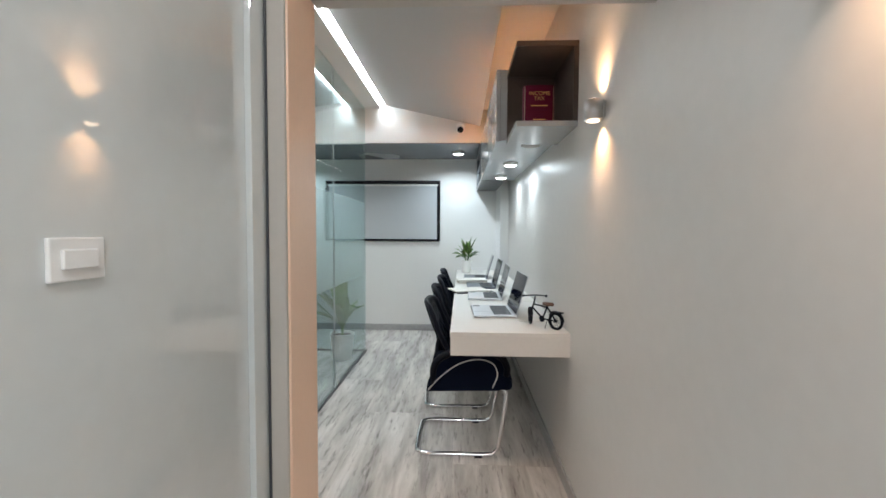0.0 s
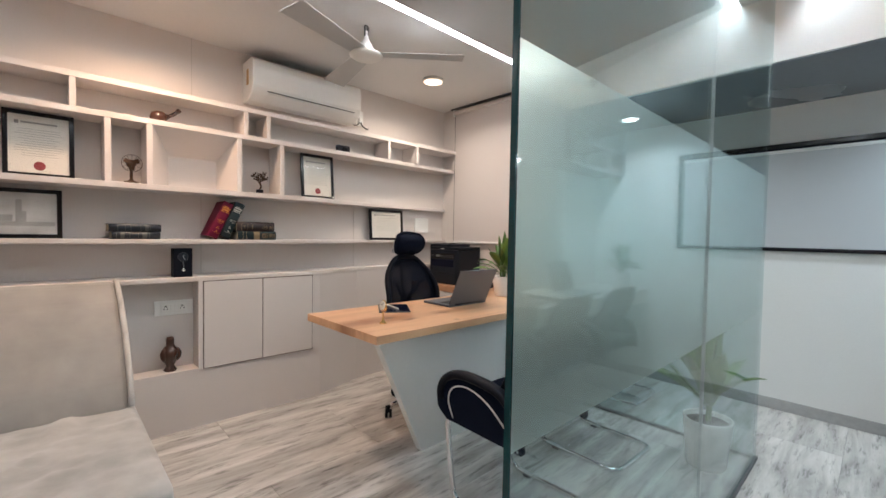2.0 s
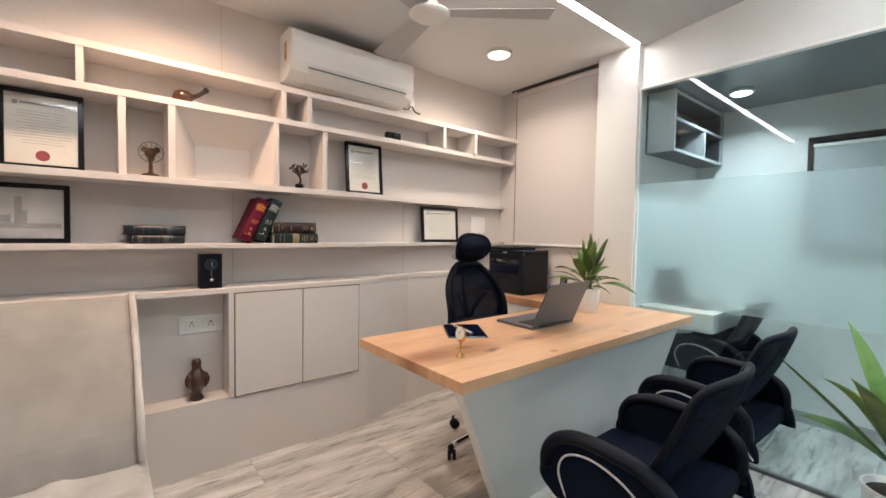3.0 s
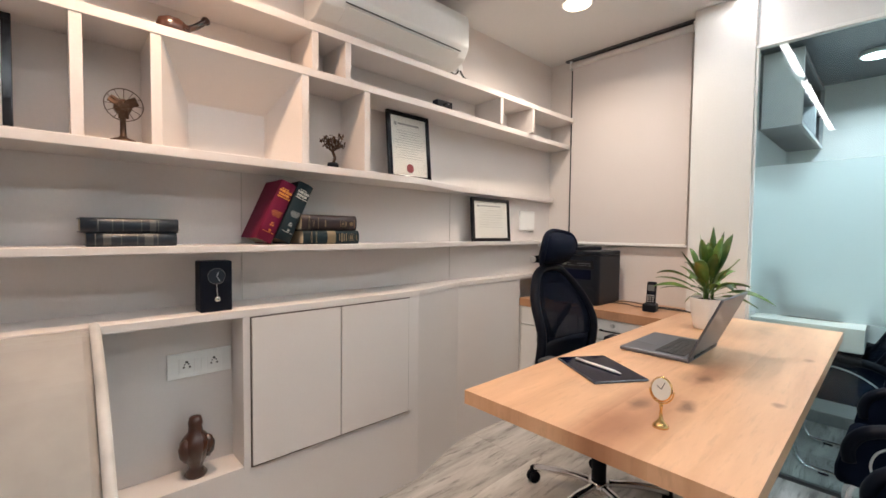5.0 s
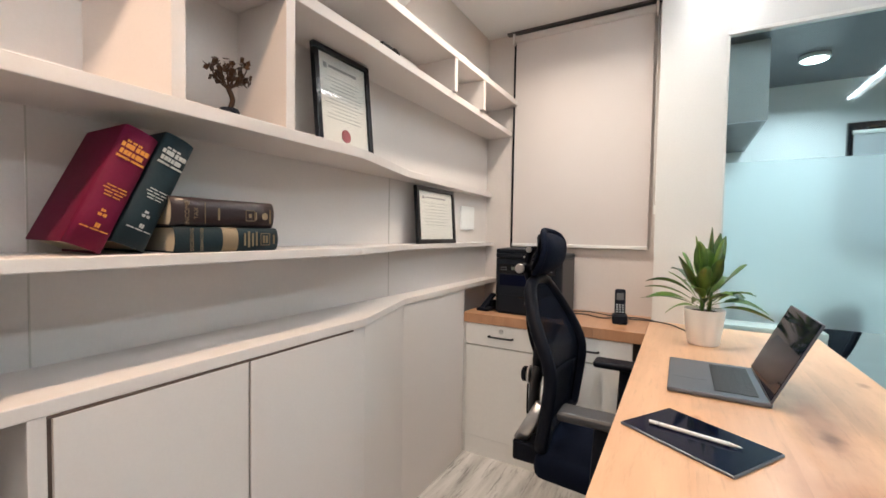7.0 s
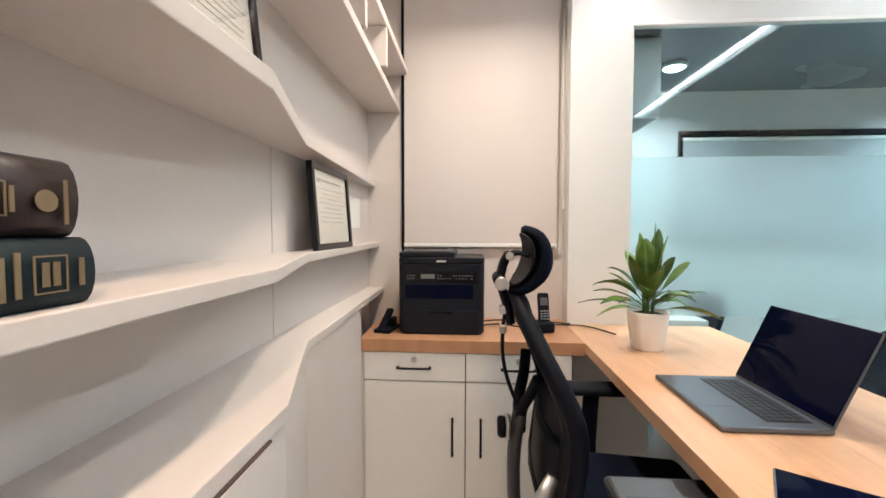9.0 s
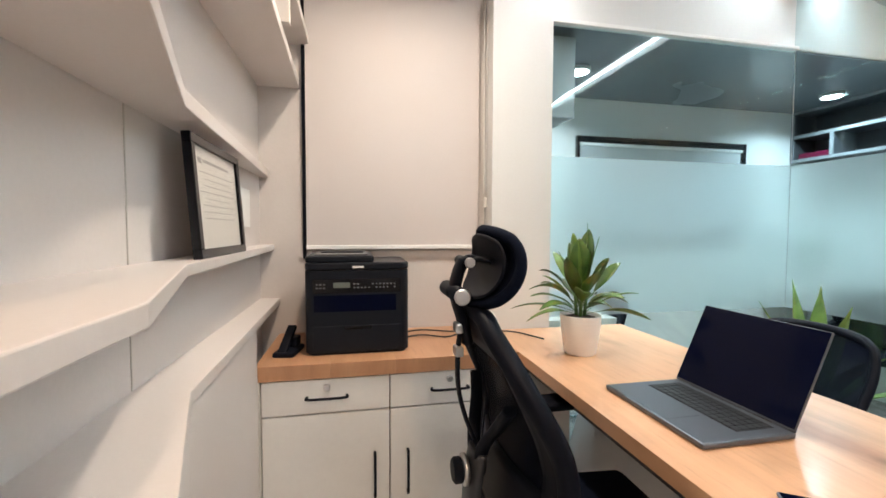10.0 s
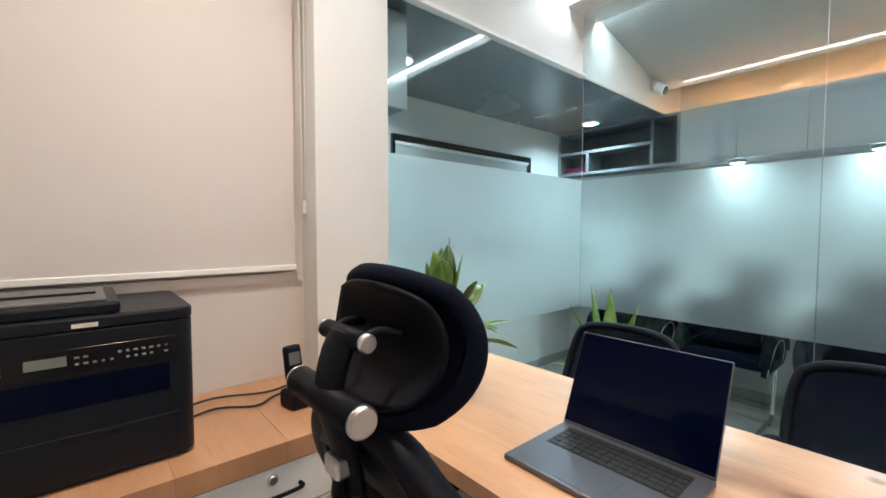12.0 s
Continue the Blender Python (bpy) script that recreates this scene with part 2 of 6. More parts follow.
M_WOOD = streaked("oiled_oak_plank", (0.74, 0.455, 0.275), (0.55, 0.305, 0.17), 2.0, (6.0, 0.7, 1), 0.34, 0.26, fine=14.0, fine_min=0.86, coat=0.12, knots=True)
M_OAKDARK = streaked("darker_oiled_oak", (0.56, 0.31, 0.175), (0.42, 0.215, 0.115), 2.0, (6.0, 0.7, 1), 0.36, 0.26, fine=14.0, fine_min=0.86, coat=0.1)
M_BLACK = mat("black_plastic", (0.0030, 0.0044, 0.0100), 0.52, grain=200, vary=0.1, bump=0.02, spec=0.15)
M_PRINTER = mat("blue_black_printer_plastic", (0.0045, 0.0070, 0.0130), 0.42, grain=200, vary=0.12, bump=0.02, spec=0.28)
M_GLOSSBLACK = mat("glossy_black_plastic", (0.005, 0.005, 0.008), 0.16, grain=50, vary=0.05, bump=0.0, spec=0.35)
M_FABRIC = mat("black_chair_fabric", (0.0032, 0.0065, 0.018), 0.9, grain=380, vary=0.3, bump=0.25, spec=0.12)
M_MESHBACK = woven_mesh("black_mesh_fabric", (0.0032, 0.0065, 0.018), 0.22)
M_OPENMESH = woven_mesh("open_mesh_fabric", (0.0032, 0.0060, 0.016), 0.20)
M_PIPING = mat("white_piping", (0.62, 0.62, 0.62), 0.5, grain=200)
M_CHROME = mat("chrome", (0.78, 0.78, 0.80), 0.10, 1.0, grain=30, vary=0.03, bump=0.0)
M_STEEL = mat("brushed_aluminium", (0.62, 0.62, 0.63), 0.32, 1.0, grain=120, vary=0.06, bump=0.01)
M_SPACEGREY = mat("space_grey_aluminium", (0.135, 0.15, 0.18), 0.38, 0.6, grain=150, vary=0.04, bump=0.005)
M_SILVER = mat("silver_laptop_body", (0.55, 0.56, 0.58), 0.35, 0.7, grain=150, vary=0.04, bump=0.005)
M_SCREEN = mat("dark_glass_screen", (0.0015, 0.003, 0.016), 0.06, grain=20, vary=0.05, bump=0.0, spec=0.10)
M_KEYS = mat("dark_keys", (0.014, 0.015, 0.018), 0.5, grain=100)
M_SOFA = mat("pale_grey_velvet", (0.43, 0.42, 0.405), 0.8, grain=9, vary=0.34, bump=0.5, blotch=3.5, sheen=0.5)
M_SOFABACK = mat("warm_grey_velvet", (0.30, 0.285, 0.27), 0.8, grain=7, vary=0.24, bump=0.2, blotch=2.4, sheen=0.5)
M_BLIND = mat("cream_blind_fabric", (0.64, 0.59, 0.575), 0.8, grain=300, vary=0.03, bump=0.06, blotch=0.8)
M_BLINDGREY = mat("pale_grey_blind_fabric", (0.50, 0.52, 0.54), 0.7, grain=300, vary=0.03, bump=0.05)
M_POT = mat("white_ceramic", (0.86, 0.85, 0.83), 0.28, grain=30, vary=0.02, bump=0.006)
M_SOIL = mat("dark_soil", (0.035, 0.024, 0.016), 0.95, grain=90, vary=0.5, bump=0.8)
M_LEAF = leaf_material("green_leaf", (0.018, 0.070, 0.016), (0.13, 0.25, 0.045))
M_LEAF2 = leaf_material("broad_leaf", (0.03, 0.10, 0.028), (0.17, 0.31, 0.07))
M_PAPER = mat("white_paper", (0.72, 0.70, 0.65), 0.8, grain=60, vary=0.03, bump=0.01)
M_INK = mat("grey_ink", (0.30, 0.29, 0.28), 0.8)
M_SEAL = mat("red_seal", (0.26, 0.035, 0.045), 0.6)
M_PHOTO = mat("faded_photograph", (0.60, 0.58, 0.55), 0.5, grain=9, vary=0.3, blotch=6)
M_FADED = mat("faded_print", (0.40, 0.38, 0.355), 0.5, grain=14, vary=0.3, blotch=9)
M_MIDGREY = mat("mid_grey_laminate", (0.20, 0.21, 0.225), 0.3, grain=50, vary=0.03, bump=0.006)
M_GOLD = mat("brass", (0.80, 0.52, 0.22), 0.20, 1.0, grain=40, vary=0.05, bump=0.0)
M_ORANGEFOIL = mat("orange_foil_lettering", (0.62, 0.24, 0.03), 0.5, grain=80)
M_SILVERFOIL = mat("silver_foil_lettering", (0.40, 0.41, 0.40), 0.5, grain=80)
M_DIMFOIL = mat("dull_silver_lettering", (0.07, 0.075, 0.075), 0.5, grain=80)
M_GILT = mat("gilt_lettering", (0.24, 0.18, 0.11), 0.45, 0.3, grain=80)
M_BRONZE = mat("bronze", (0.075, 0.042, 0.026), 0.35, 0.7, grain=60, vary=0.25, bump=0.05)
M_VASE = mat("dark_carved_wood", (0.05, 0.018, 0.010), 0.28, grain=25, vary=0.35, bump=0.05, coat=0.4)
M_RED = mat("red_leatherette", (0.125, 0.003, 0.028), 0.6, grain=150, vary=0.1, bump=0.06, spec=0.22)
M_TEAL = mat("slate_green_leatherette", (0.010, 0.022, 0.029), 0.6, grain=150, vary=0.12, bump=0.06, spec=0.22)
M_NAVY = mat("navy_leatherette", (0.006, 0.012, 0.022), 0.36, grain=150, vary=0.15, bump=0.06)
M_DKBROWN = mat("brown_leatherette", (0.022, 0.012, 0.014), 0.36, grain=150, vary=0.15, bump=0.06)
M_PAGES = mat("page_edges", (0.55, 0.48, 0.36), 0.9, grain=300, vary=0.15, stretch=(1, 1, 12))
M_GLASS = clear_glass("clear_glass", (0.85, 0.935, 0.942))
M_SADDLE = mat("brown_leather", (0.16, 0.09, 0.065), 0.5, grain=80, vary=0.2, bump=0.05)
M_PICGLASS = clear_glass("picture_glass", (0.985, 0.985, 0.985), 0.012)
M_EDGE = mat("green_glass_edge", (0.006, 0.050, 0.056), 0.18, grain=20, vary=0.2, bump=0.0)
M_FROST = frosted_film("frosted_film")
M_STRIPCABIN = glow("led_strip_warm_white", (1.0, 0.95, 0.925), STRIP_CABIN)
M_STRIPHALL = glow("led_strip_white", (0.83, 0.94, 1.0), STRIP_HALL)
M_STRIPSLOT = glow("led_strip_slot", (0.88, 0.96, 1.0), STRIP_SLOT)
M_COVE = glow("led_strip_amber", PEACH, COVE)
M_LENSWARM = glow("warm_lamp_lens", (1.0, 0.78, 0.55), 2.6)
M_LENSCOOL = glow("cool_lamp_lens", (0.88, 0.96, 1.0), 12.0)
M_OFFLENS = mat("unlit_lamp_lens", (0.62, 0.62, 0.62), 0.4)
M_DISPLAY = mat("grey_green_display", (0.16, 0.18, 0.16), 0.3)
M_LEGEND = mat("pale_grey_buttons", (0.17, 0.175, 0.18), 0.5)
M_CABLE = mat("black_cable", (0.012, 0.012, 0.012), 0.5)
M_ARMGREY = mat("slate_grey_plastic", (0.035, 0.038, 0.045), 0.42, grain=150)
M_GREYPLASTIC = mat("grey_plastic", (0.10, 0.10, 0.105), 0.45, grain=150)


# ---- building blocks ----
def box(bm, x0, y0, z0, x1, y1, z1, bev=0.0, seg=2):
    b = bmesh.new()
    bmesh.ops.create_cube(b, size=1)
    bmesh.ops.transform(b, matrix=Matrix.Translation(((x0 + x1) / 2, (y0 + y1) / 2, (z0 + z1) / 2)) @ Matrix.Diagonal((abs(x1 - x0), abs(y1 - y0), abs(z1 - z0), 1)), verts=b.verts)
    if bev:
        bmesh.ops.bevel(b, geom=b.edges[:], offset=bev, segments=seg, profile=0.5, affect="EDGES")
    return merge(bm, b)


def merge(bm, b, m=None):
    if bm is None:
        if m is not None:
            bmesh.ops.transform(b, matrix=m, verts=b.verts)
        return b
    me = bpy.data.meshes.new("tmp")
    if m is not None:
        bmesh.ops.transform(b, matrix=m, verts=b.verts)
    b.to_mesh(me)
    b.free()
    bm.from_mesh(me)
    bpy.data.meshes.remove(me)
    return bm


def bx(*a, bev=0.0, seg=2):
    return box(None, *a, bev=bev, seg=seg)


def prism(poly, z0, z1, bev=0.0):
    b = bmesh.new()
    vs = [b.verts.new((x, y, z0)) for x, y in poly]
    f = b.faces.new(vs)
    r = bmesh.ops.extrude_face_region(b, geom=[f])
    bmesh.ops.translate(b, verts=[v for v in r["geom"] if isinstance(v, bmesh.types.BMVert)], vec=(0, 0, z1 - z0))
    bmesh.ops.recalc_face_normals(b, faces=b.faces)
    if bev:
        bmesh.ops.bevel(b, geom=b.edges[:], offset=bev, segments=2, profile=0.5, affect="EDGES")
    return b


def turned(profile, n=28, m=None):
    """A solid of revolution about z from (radius, height) pairs."""
    b = bmesh.new()
    rings = []
    for r, z in profile:
        rings.append([b.verts.new((r * math.cos(2 * math.pi * i / n), r * math.sin(2 * math.pi * i / n), z)) for i in range(n)])
    for p, q in zip(rings, rings[1:]):
        for i in range(n):
            b.faces.new((p[i], p[(i + 1) % n], q[(i + 1) % n], q[i]))
    b.faces.new(rings[0][::-1])
    b.faces.new(rings[-1])
    bmesh.ops.recalc_face_normals(b, faces=b.faces)
    for f in b.faces:
        f.smooth = len(f.verts) == 4
    if m is not None:
        bmesh.ops.transform(b, matrix=m, verts=b.verts)
    return b


def rod(p, q, r, n=16, r2=None):
    p, q = Vector(p), Vector(q)
    d = q - p
    return turned([(r, 0), (r if r2 is None else r2, d.length)], n, Matrix.Translation(p) @ d.to_track_quat("Z", "Y").to_matrix().to_4x4())


def smooth_path(points, steps=6, closed=False):
    """Catmull-Rom through the points."""
    P = [Vector(p) for p in points]
    out = []
    k = len(P)
    for i in range(k if closed else k - 1):
        a, b, c, d = (P[(i - 1) % k], P[i], P[(i + 1) % k], P[(i + 2) % k]) if closed else (P[max(i - 1, 0)], P[i], P[i + 1], P[min(i + 2, k - 1)])
        for s in range(steps):
            t = s / steps
            out.append(0.5 * ((2 * b) + (c - a) * t + (2 * a - 5 * b + 4 * c - d) * t * t + (3 * b - a - 3 * c + d) * t ** 3))
    if not closed:
        out.append(P[-1])
    return out


def tube(points, rx, ry=None, n=10, closed=False, side=None):
    """A bar of round or oval section swept along the points; side: the direction along which rx is laid."""
    ry = rx if ry is None else ry
    b = bmesh.new()
    P = [Vector(p) for p in points]
    k = len(P)
    rings = []
    u = None
    for i in range(k):
        t = (P[(i + 1) % k] - P[i - 1]) if closed else (P[min(i + 1, k - 1)] - P[max(i - 1, 0)])
        t.normalize()
        if side is not None:
            u = Vector(side)
        elif u is None:
            u = Vector((0, 0, 1)) if abs(t.z) < 0.9 else Vector((1, 0, 0))
        u = (u - t * u.dot(t)).normalized()
        w = t.cross(u)
        rings.append([b.verts.new(P[i] + u * rx * math.cos(2 * math.pi * j / n) + w * ry * math.sin(2 * math.pi * j / n)) for j in range(n)])
    pairs = list(zip(rings, rings[1:])) + ([(rings[-1], rings[0])] if closed else [])
    for p, q in pairs:
        for j in range(n):
            b.faces.new((p[j], p[(j + 1) % n], q[(j + 1) % n], q[j]))
    if not closed:
        b.faces.new(rings[0][::-1])
        b.faces.new(rings[-1])
    bmesh.ops.recalc_face_normals(b, faces=b.faces)
    for f in b.faces:
        f.smooth = len(f.verts) == 4
    return b


def sheet(rows, thick=0.0):
    """A surface through a grid of points, given thickness along its normals."""
    b = bmesh.new()
    g = [[b.verts.new(p) for p in r] for r in rows]
    for r, s in zip(g, g[1:]):
        for i in range(len(r) - 1):
            b.faces.new((r[i], r[i + 1], s[i + 1], s[i]))
    bmesh.ops.recalc_face_normals(b, faces=b.faces)
    if thick:
        bmesh.ops.solidify(b, geom=b.faces[:], thickness=thick)
    for f in b.faces:
        f.smooth = True
    return b


def link(name, bm, material, auto=True):
    me = bpy.data.meshes.new(name)
    bm.to_mesh(me)
    bm.free()
    me.materials.append(material)
    return new(name, me)


def part(name, bm, material, parent, label=""):
    ob = link(name, bm, material)
    ob.parent = parent
    return tagged(ob, label)


def thing(name, m, label, category, group="", kind=""):
    ob = new(name)
    ob.empty_display_size = 0.1
    ob.matrix_world = m if isinstance(m, Matrix) else pose(*m)
    return tagged(ob, label, category, group, kind)


def structure(name, bm, material, label, category=""):
    return tagged(link(name, bm, material), label, category or name.split("_")[0], kind="structure")


def lettering(words, size, m, material, parent, name="lettering", align="CENTER"):
    cu = bpy.data.curves.new(name, "FONT")
    cu.body, cu.size, cu.extrude, cu.align_x, cu.align_y = words, size, 0.0004, align, "CENTER"
    tmp = new(name, cu)
    bpy.context.view_layer.update()
    me = bpy.data.meshes.new_from_object(tmp.evaluated_get(bpy.context.evaluated_depsgraph_get()))
    bpy.data.objects.remove(tmp)
    me.materials.clear()
    me.materials.append(material)
    ob = new(name, me)
    ob.parent = parent
    ob.matrix_local = m
    return ob


# ---- the large structure ----
WX, NY, FY, RX = -3.50, 4.36, 5.21, 0.53      # west wall, north wall of the cabin, far wall, right wall
GX, GY = -0.945, 4.285                          # side glazing, rear glazing
CEIL = 2.36
T = 0.12

structure("wall_west", bx(WX - T, 0.2, 0, WX, NY + T, 2.75), M_LAMWALL, "beige painted wall behind the built-in shelves", "wall")
structure("wall_south", bx(WX, 0.2, 0, -1.0, 0.34, 2.75), M_LAMWALL, "beige painted cabin wall behind the sofa", "wall")
structure("wall_north", bx(WX, NY, 0, -2.55, NY + T, 2.75), M_LAMWALL, "beige painted wall around the blind", "wall")
structure("column", bx(-2.55, 4.25, 0, -2.28, FY, 2.60), M_PAINT, "white painted square column beside the glass", "column")
structure("wall_far", bx(-2.28, FY, 0, RX + T, FY + T, 2.60), M_PAINT, "white painted end wall with a black-framed window", "wall")
structure("wall_right", bx(RX, -1.2, 0, RX + T, FY, 2.75), M_SATIN, "pale satin laminate wall above the long counter", "wall")
structure("pilaster", bx(0.44, 4.63, 0, RX - 0.001, FY - 0.001, 2.2), M_PAINT, "white painted pilaster at the counter's end", "pilaster")
structure("wall_left", bx(-0.57, -1.2, 0, -0.45, 1.104, 2.75), M_GLOSS, "glossy grey laminate wall with a switch plate", "wall")
structure("wall_back", bx(-0.57, -1.32, 0, RX + T, -1.2, 2.75), M_PAINT, "white painted wall behind the entrance", "wall")
structure("wall_return", bx(-1.0, 0.2, 0, -0.57, 1.28, 2.75), M_LAMWALL, "beige painted return wall beside the entrance", "wall")
structure("door_frame", bx(-0.57, 1.104, 0, -0.385, 1.287, 2.75, bev=0.004), M_JAMB, "peach laminate door jamb", "door frame")
structure("door_trim", bx(-0.430, 1.092, 0, -0.389, 1.1045, 2.75, bev=0.003), M_FRAME, "grey door frame edge", "door frame")
structure("lintel", bx(-0.385, 1.104, 1.836, RX, 1.30, 2.75), M_FRAME, "grey laminate lintel over the entrance", "lintel")
structure("wall_panel_edge", bx(-0.4498, 1.03, 0, -0.4355, 1.1035, 2.7, bev=0.001), M_GLOSS, "pale edge strip of the glossy wall panel", "trim")

# charcoal strip paints the shade between wall panel and door trim
structure("panel_gap", bx(-0.4335, 1.0885, 0, -0.4302, 1.1000, 2.7), M_DARKIN, "dark strip painting the shadow gap beside the door frame", "trim")

floor = structure("floor", bx(WX - T, -1.32, -0.12, RX + T, FY + T, -0.004), M_JOINT, "grey vein-cut stone tile floor", "floor")
structure("ceiling_entry", bx(-0.45, -1.2, 2.45, RX, 1.104, 2.55), M_CEIL, "white entrance ceiling", "ceiling")
structure("ceiling_cabin", bx(WX, 0.34, CEIL, -2.325, NY, CEIL + 0.10), M_CEIL, "flat grey-white cabin ceiling", "ceiling")


def ceiling_wedge(x0, z0, x1, z1, y0, y1, t=0.1):
    b = bmesh.new()
    vs = [b.verts.new((x, y, z)) for y in (y0, y1) for x, z in ((x0, z0), (x1, z1), (x1, z1 + t), (x0, z0 + t))]
    for f in ((0, 1, 2, 3), (7, 6, 5, 4), (0, 4, 5, 1), (1, 5, 6, 2), (2, 6, 7, 3), (3, 7, 4, 0)):
        b.faces.new([vs[i] for i in f])
    bmesh.ops.recalc_face_normals(b, faces=b.faces)
    return b


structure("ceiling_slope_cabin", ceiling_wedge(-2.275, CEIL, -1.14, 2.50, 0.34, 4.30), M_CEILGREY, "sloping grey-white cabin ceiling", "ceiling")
structure("ceiling_groove", bx(-2.325, 0.34, CEIL + 0.05, -2.275, 4.30, CEIL + 0.10), M_CEIL, "white groove above the light strip", "ceiling")
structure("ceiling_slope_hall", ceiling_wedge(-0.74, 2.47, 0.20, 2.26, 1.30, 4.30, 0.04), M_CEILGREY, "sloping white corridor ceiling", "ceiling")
structure("ceiling_cove", bx(0.10, 1.30, 2.42, RX, 4.30, 2.50), M_CEIL, "white ceiling of the amber cove", "ceiling")
structure("bulkhead", bx(-1.09, 1.30, 2.44, -0.79, 4.30, 2.75), M_PAINT, "white bulkhead over the glass partition", "bulkhead")
structure("roof_slab", bx(WX - T, -1.32, 2.75, RX + T, FY + T, 2.85), M_CEIL, "plain slab above the ceilings", "slab")
structure("beam", bx(-2.28, 4.30, 2.10, RX, FY, 2.75), M_PAINT, "white beam and low ceiling of the back bay", "beam")
structure("ceiling_bay", bx(-2.28, 4.304, 2.092, RX - 0.001, FY - 0.001, 2.0995), M_BAYCEIL, "dark grey glossy low ceiling of the back bay", "ceiling")
structure("beam_column_head", bx(-2.55, 4.252, 2.36, -2.28, 4.36, 2.75), M_PAINT, "white wall above the column", "beam")

for name, a in (("skirting_far", (-2.28, FY - 0.012, 0, 0.44, FY, 0.075)), ("skirting_right", (RX - 0.012, 1.37, 0, RX, 4.63, 0.07))):
    structure(name, bx(*a, bev=0.003), M_SKIRT, "grey stone skirting", "baseboard")

# light strips
def light_strip(name, a, material, label):
    t = thing(name, pose(0, 0, 0), label, "light strip")
    part("diffuser", bx(*a, bev=0.002), material, t)
    x0, y0, z0, x1, y1, z1 = a
    part("channel", bx(x0 - 0.004, y0, z1, x1 + 0.004, y1, z1 + 0.006), M_STEEL, t)


light_strip("ceiling_light_strip", (-2.318, 0.40, CEIL + 0.003, -2.282, 4.296, CEIL + 0.02), M_STRIPCABIN, "long warm-white recessed ceiling light strip")
light_strip("bulkhead_light_strip", (-1.132, 1.32, 2.480, -1.098, 4.296, 2.494), M_STRIPSLOT, "white light strip along the bulkhead in the cabin")
light_strip("corridor_light_strip", (-0.783, 1.32, 2.478, -0.747, 4.296, 2.492), M_STRIPHALL, "bright white light strip along the corridor bulkhead")
light_strip("cove_light_strip", (0.335, 2.44, 2.0925, 0.355, 4.25, 2.101), M_COVE, "amber light strip hidden on the wall cabinets")


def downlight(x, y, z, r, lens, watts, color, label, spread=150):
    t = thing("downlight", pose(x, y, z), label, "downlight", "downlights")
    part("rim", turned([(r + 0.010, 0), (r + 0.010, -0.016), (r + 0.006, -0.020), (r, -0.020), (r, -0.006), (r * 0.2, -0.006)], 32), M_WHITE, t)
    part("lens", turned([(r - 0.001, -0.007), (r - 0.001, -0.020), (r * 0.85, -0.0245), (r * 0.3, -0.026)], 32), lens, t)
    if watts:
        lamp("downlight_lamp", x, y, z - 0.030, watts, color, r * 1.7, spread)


downlight(-2.93, 3.70, CEIL, 0.070, M_LENSWARM, 7.5, (1.0, 0.84, 0.68), "round warm recessed ceiling downlight")
downlight(-2.93, 1.95, CEIL, 0.070, M_LENSWARM, 10.0, WARM, "round warm recessed ceiling downlight")
downlight(-0.015, 4.775, 2.092, 0.055, M_LENSCOOL, 8.0, COOL, "round cool white downlight in the low ceiling")
downlight(-1.88, 4.74, 2.092, 0.055, M_LENSCOOL, 6.4, (0.86, 0.94, 1.0), "round cool white downlight in the low ceiling")
for y in (3.16, 3.86):
    downlight(0.37, y, 1.715, 0.042, M_LENSCOOL, 2.7, COOL, "small cool downlight under the wall cabinets", 172)
downlight(0.40, 2.48, 1.715, 0.042, M_OFFLENS, 0, COOL, "small unlit downlight under the wall cabinets")


# ---- glazing ----
def glass_pane(parent, axis, at, a0, a1, z0, z1, t=0.010, edged=False):
    """An upright sheet of glass with dark green edges, in the plane x = at or y = at."""
    def put(u0, u1, w0, w1, d):
        return bx(at - d, u0, w0, at + d, u1, w1) if axis == "x" else bx(u0, at - d, w0, u1, at + d, w1)
    p = part("pane", put(a0 + (0.004 if edged else 0), a1, z0, z1, t / 2), M_GLASS, parent)
    p.visible_shadow = False
    for e0, e1 in (((a0, a0 + 0.004),) if edged else ()):
        part("pane_edge", put(e0, e1, z0, z1, t / 2 + 0.0003), M_EDGE, parent, "dark green polished glass edge")
    return p


side = thing("glass_partition", pose(0, 0, 0), "clear glass partition with a frosted band, cabin side", "partition", kind="structure")
glass_pane(side, "x", GX, 2.114, 3.2555, 0.018, 2.44, t=0.012, edged=True)
glass_pane(side, "x", GX, 3.2585, 4.284, 0.018, 2.44)
part("floor_channel", bx(GX - 0.012, 2.114, 0, GX + 0.012, 4.29, 0.017), M_GREYPLASTIC, side, "dark metal floor channel")
for y0, y1 in ((2.119, 3.255), (3.259, 4.284)):
    part("frosted_film", bx(GX - 0.0072, y0, 0.79, GX - 0.0064, y1, 1.510), M_FROST, side, "frosted privacy film").visible_shadow = False
part("joint_seal", bx(GX - 0.0056, 3.2556, 0.018, GX + 0.0056, 3.2584, 2.44), M_STEEL, side, "thin clear joint")
part("clamp", bx(GX - 0.018, 2.109, 2.36, GX + 0.018, 2.175, 2.44, bev=0.003), M_BLACK, side, "black patch clamp")

